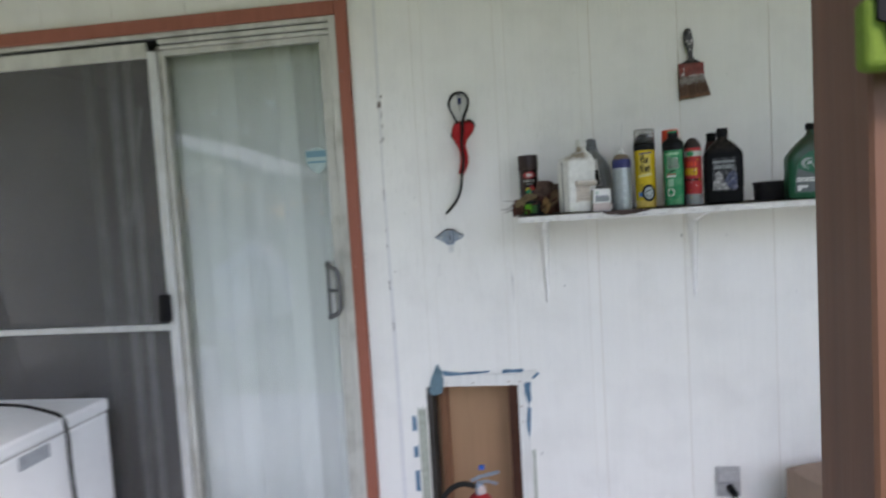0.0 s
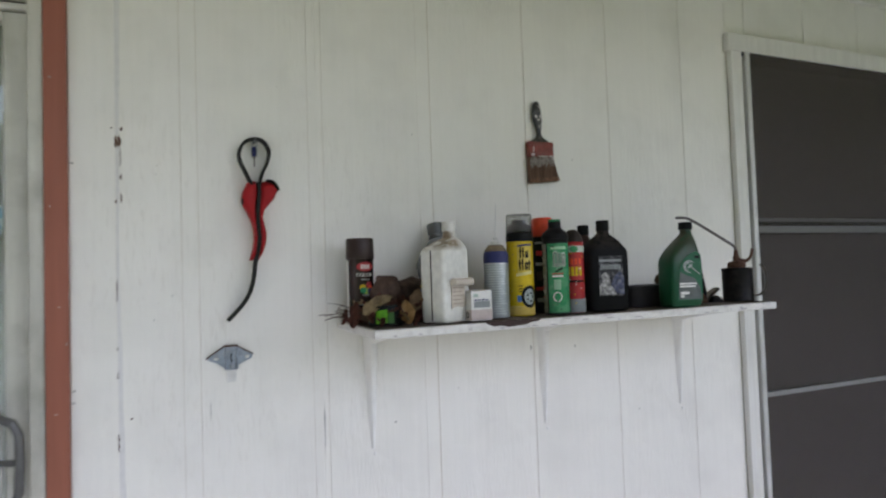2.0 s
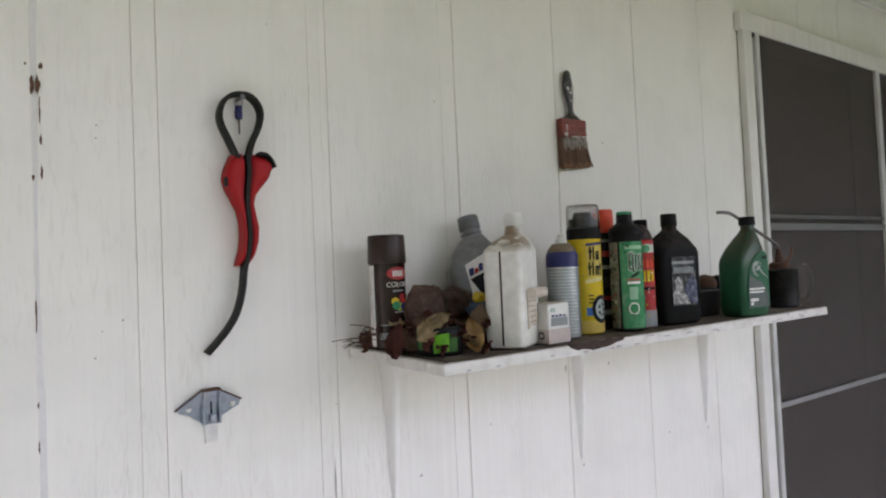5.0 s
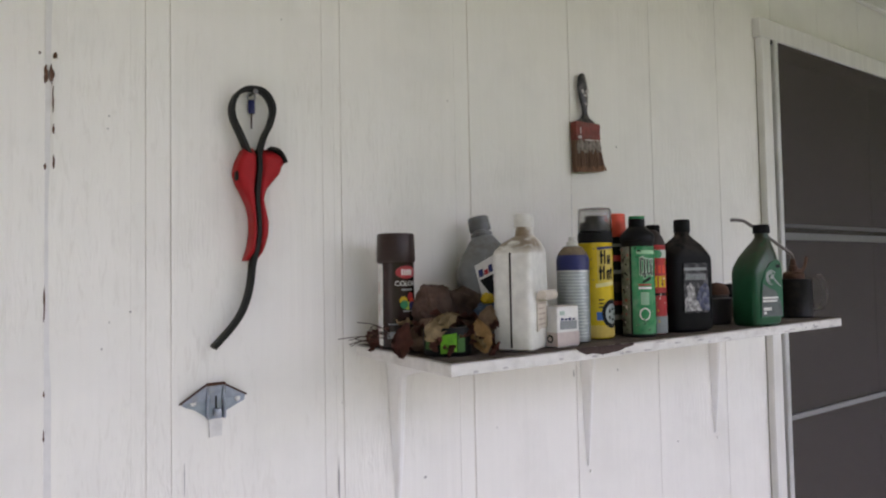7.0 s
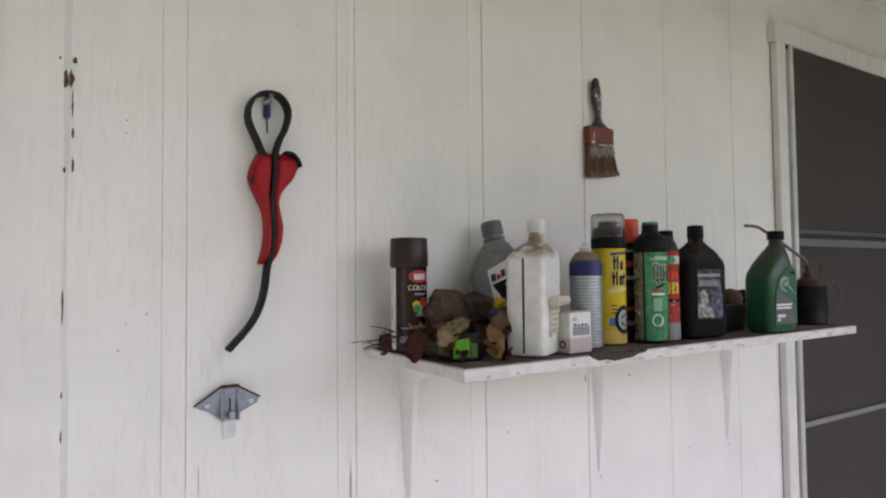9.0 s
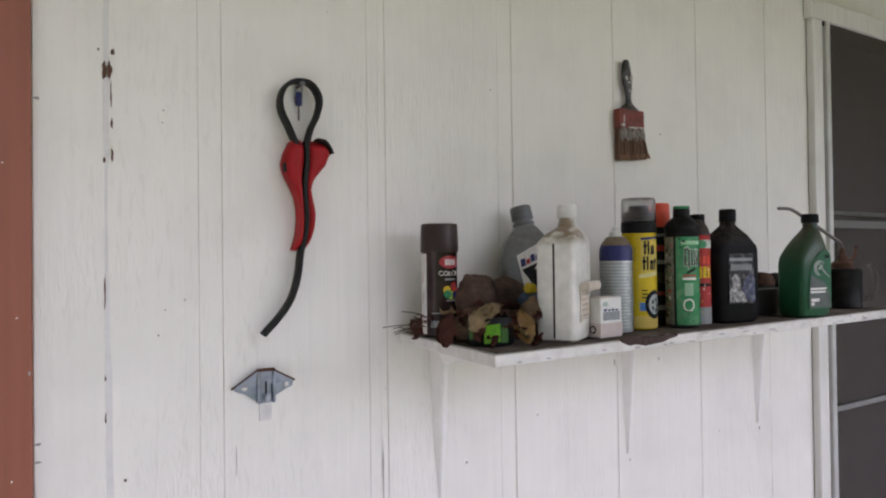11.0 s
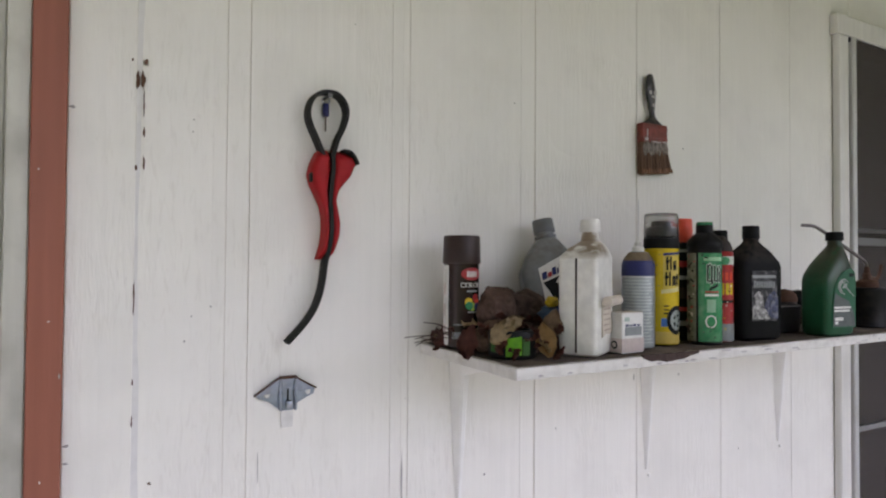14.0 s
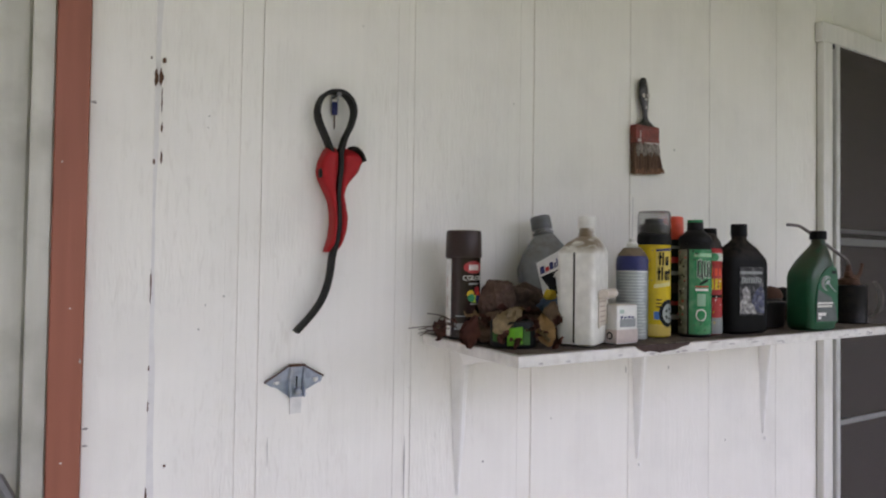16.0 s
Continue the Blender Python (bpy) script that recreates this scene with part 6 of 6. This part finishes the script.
# porch post with a pouch hung on it
c = empty("porch_post", pose(0.668, -1.89, FLOOR), "brown painted square wooden porch post", "post")
part("shaft", box(-0.046, 0.046, -0.05, 0.05, 0.0, CEIL - FLOOR, 0.003), M_POST, c)
# extra width, added on the right to hide a bright face
part("shim", box(0.0465, 0.12, -0.052, 0.045, 0.0, CEIL - FLOOR, 0.003), M_POST, c)
M_HIVIS = mat("bright_green_fabric", (0.12, 0.19, 0.018), 0.8, var=0.15, fine=90, bump=0.2)
c = empty("tool_pouch", pose(0.662, -1.955, 1.482), "bright yellow-green and black pouch on the post", "pouch")
part("body", box(-0.057, 0.06, -0.016, 0.003, -0.028, 0.022, 0.006, 3), M_HIVIS, c)
part("flap", prism([(-0.050, 0.10), (0.07, 0.10), (0.07, -0.012), (-0.040, -0.012), (-0.043, -0.006), (-0.044, 0.003), (-0.05, 0.005)], -0.020, -0.0165), M_BLKP, c, "black flap")

# ---- outside, seen as reflections in the glass ----
def clump_tree(x, y, h, seed):
    r = random.Random(seed)
    t_ = empty("tree", pose(x, y, 0), "broad green leafy tree beyond the lawn", "tree", "trees beyond the lawn")
    part("trunk", tube([(0, 0, 0), (0.1, 0.05, h * 0.25), (0.0, 0.1, h * 0.5), (0.15, 0, h * 0.8)], 0.22, 10, (1.2, 0.9, 0.7, 0.25)), M_BARK, t_)
    for k in range(4):
        a = k * 1.6 + r.random()
        part("limb", tube([(0, 0, h * 0.35), (math.cos(a) * h * 0.12, math.sin(a) * h * 0.12, h * 0.5), (math.cos(a) * h * 0.28, math.sin(a) * h * 0.28, h * 0.68)], 0.1, 7, (1, 0.7, 0.3)), M_BARK, t_)
    vs_, fs_ = [], []
    for i in range(1500):
        u, v, w = r.uniform(0, 6.283), r.uniform(-1, 1), r.random() ** 0.4
        s_ = math.sqrt(1 - v * v)
        lobes = 1 + 0.3 * math.sin(3 * u + seed) * s_
        p = Vector((math.cos(u) * s_ * w * h * 0.38 * lobes, math.sin(u) * s_ * w * h * 0.38 * lobes, h * 0.66 + v * w * h * 0.34))
        d1 = Vector((r.uniform(-1, 1), r.uniform(-1, 1), r.uniform(-1, 1))).normalized() * 0.30
        d2 = d1.orthogonal().normalized() * 0.22
        b = len(vs_)
        vs_ += [p - d1, p + d2, p + d1, p - d2]
        fs_.append((b, b + 1, b + 2, b + 3))
    me = bpy.data.meshes.new("crown")
    me.from_pydata(vs_, [], fs_)
    me.materials.append(M_LEAF)
    cr = new("crown", me)
    cr.parent = t_


for i, (x, y, h) in enumerate(((-26, -36, 6.5), (-15, -38, 7), (-4, -37, 6), (9, -39, 6.5), (22, -38, 7))):
    clump_tree(x, y, h, i + 3)
# far woods round the lawn: countless leaf clumps down to the ground
rw = random.Random(77)
vs_, fs_ = [], []
for i in range(15000):
    a = rw.uniform(math.pi * 0.98, math.pi * 2.02)
    d = rw.uniform(40, 46)
    top = 4.2 + 1.6 * noise.noise(Vector((a * 9, 0, 0))) + 0.8 * noise.noise(Vector((a * 40, 2, 0)))
    # height added on one side to keep bright sky out of the reflections
    top += 13.0 * min(1.0, max(0.0, (math.pi * 1.5 - a) / 0.35))
    p = Vector((d * math.cos(a), d * math.sin(a), top * rw.random() ** 0.8))
    d1 = Vector((rw.uniform(-1, 1), rw.uniform(-1, 1), rw.uniform(-1, 1))).normalized() * 0.8
    d2 = d1.orthogonal().normalized() * 0.6
    b = len(vs_)
    vs_ += [p - d1, p + d2, p + d1, p - d2]
    fs_.append((b, b + 1, b + 2, b + 3))
me = bpy.data.meshes.new("far_woods")
me.from_pydata(vs_, [], fs_)
me.materials.append(M_LEAF)
tagged(new("far_woods", me), "dense green woods round the lawn, raised to block sky", "woods", kind="stuff")

c = empty("carport", pose(-7.2, -12, 0), "open carport with pale metal gable roof", "carport")
part("roof", prism([(-2.6, 2.3), (0.0, 3.3), (2.6, 2.3), (2.6, 2.22), (0.0, 3.2), (-2.6, 2.22)], -2.5, 2.5), M_APPL, c, "pale metal gable roof")
for x in (-2.4, 2.4):
    for y in (-2.3, 2.3):
        part("post", box(x - 0.05, x + 0.05, y - 0.05, y + 0.05, 0, 2.23), M_TRIMW, c)
c = empty("patio_chair", pose(-2.35, -3.1, 0, 0, 0, 200), "grey metal patio chair with arched back", "chair")
M_CHAIR = mat("grey_chair_metal", (0.35, 0.36, 0.35), 0.5, metal=0.3)
part("back_frame", tube(bez([(-0.25, 0.22, 0.0), (-0.25, 0.22, 0.6), (-0.22, 0.27, 0.85), (0.0, 0.30, 1.0), (0.22, 0.27, 0.85), (0.25, 0.22, 0.6), (0.25, 0.22, 0.0)], 6), 0.014, 8), M_CHAIR, c)
for x in (-0.12, 0.0, 0.12):
    part("back_bar", tube([(x, 0.23, 0.45), (x, 0.28, 0.96 - abs(x) * 0.6)], 0.008, 6), M_CHAIR, c)
part("seat", box(-0.25, 0.25, -0.25, 0.23, 0.42, 0.45, 0.01), M_CHAIR, c)
for x in (-0.24, 0.24):
    part("leg", tube([(x, -0.23, 0.0), (x, -0.23, 0.43)], 0.013, 8), M_CHAIR, c)
# added stand-in for a pale blob mirrored in the glass, its nature unknown
lump("white_tarp", -3.5, -6.2, 0.42, 0.55, 0.4, 0.55, 3, M_APPL, "white heap standing in for an unclear pale reflection", "tarp")


# prints belong to the label or body that carries them
PRINTS = ("print_", "letter_", "logo_", "badge_", "colour_dot", "label_b", "label_f", "rim_", "picture_", "decal_band")
for ob in list(bpy.data.objects):
    if ob.parent is None or ob.parent.parent is not None or not ob.name.startswith(PRINTS) or ob.parent.type != "EMPTY":
        continue
    mates = {k.name.split(".")[0]: k for k in ob.parent.children}
    host = mates.get("label") or mates.get("decal") or mates.get("body")
    if ob.name.startswith("rim_"):
        host = mates.get("wheel_print", host)
    if ob.name.startswith("badge_"):
        host = mates.get("oval_badge", host)
    if host and host is not ob:
        if host.name.startswith("decal"):
            ob.matrix_parent_inverse = Matrix()
        ob.parent = host
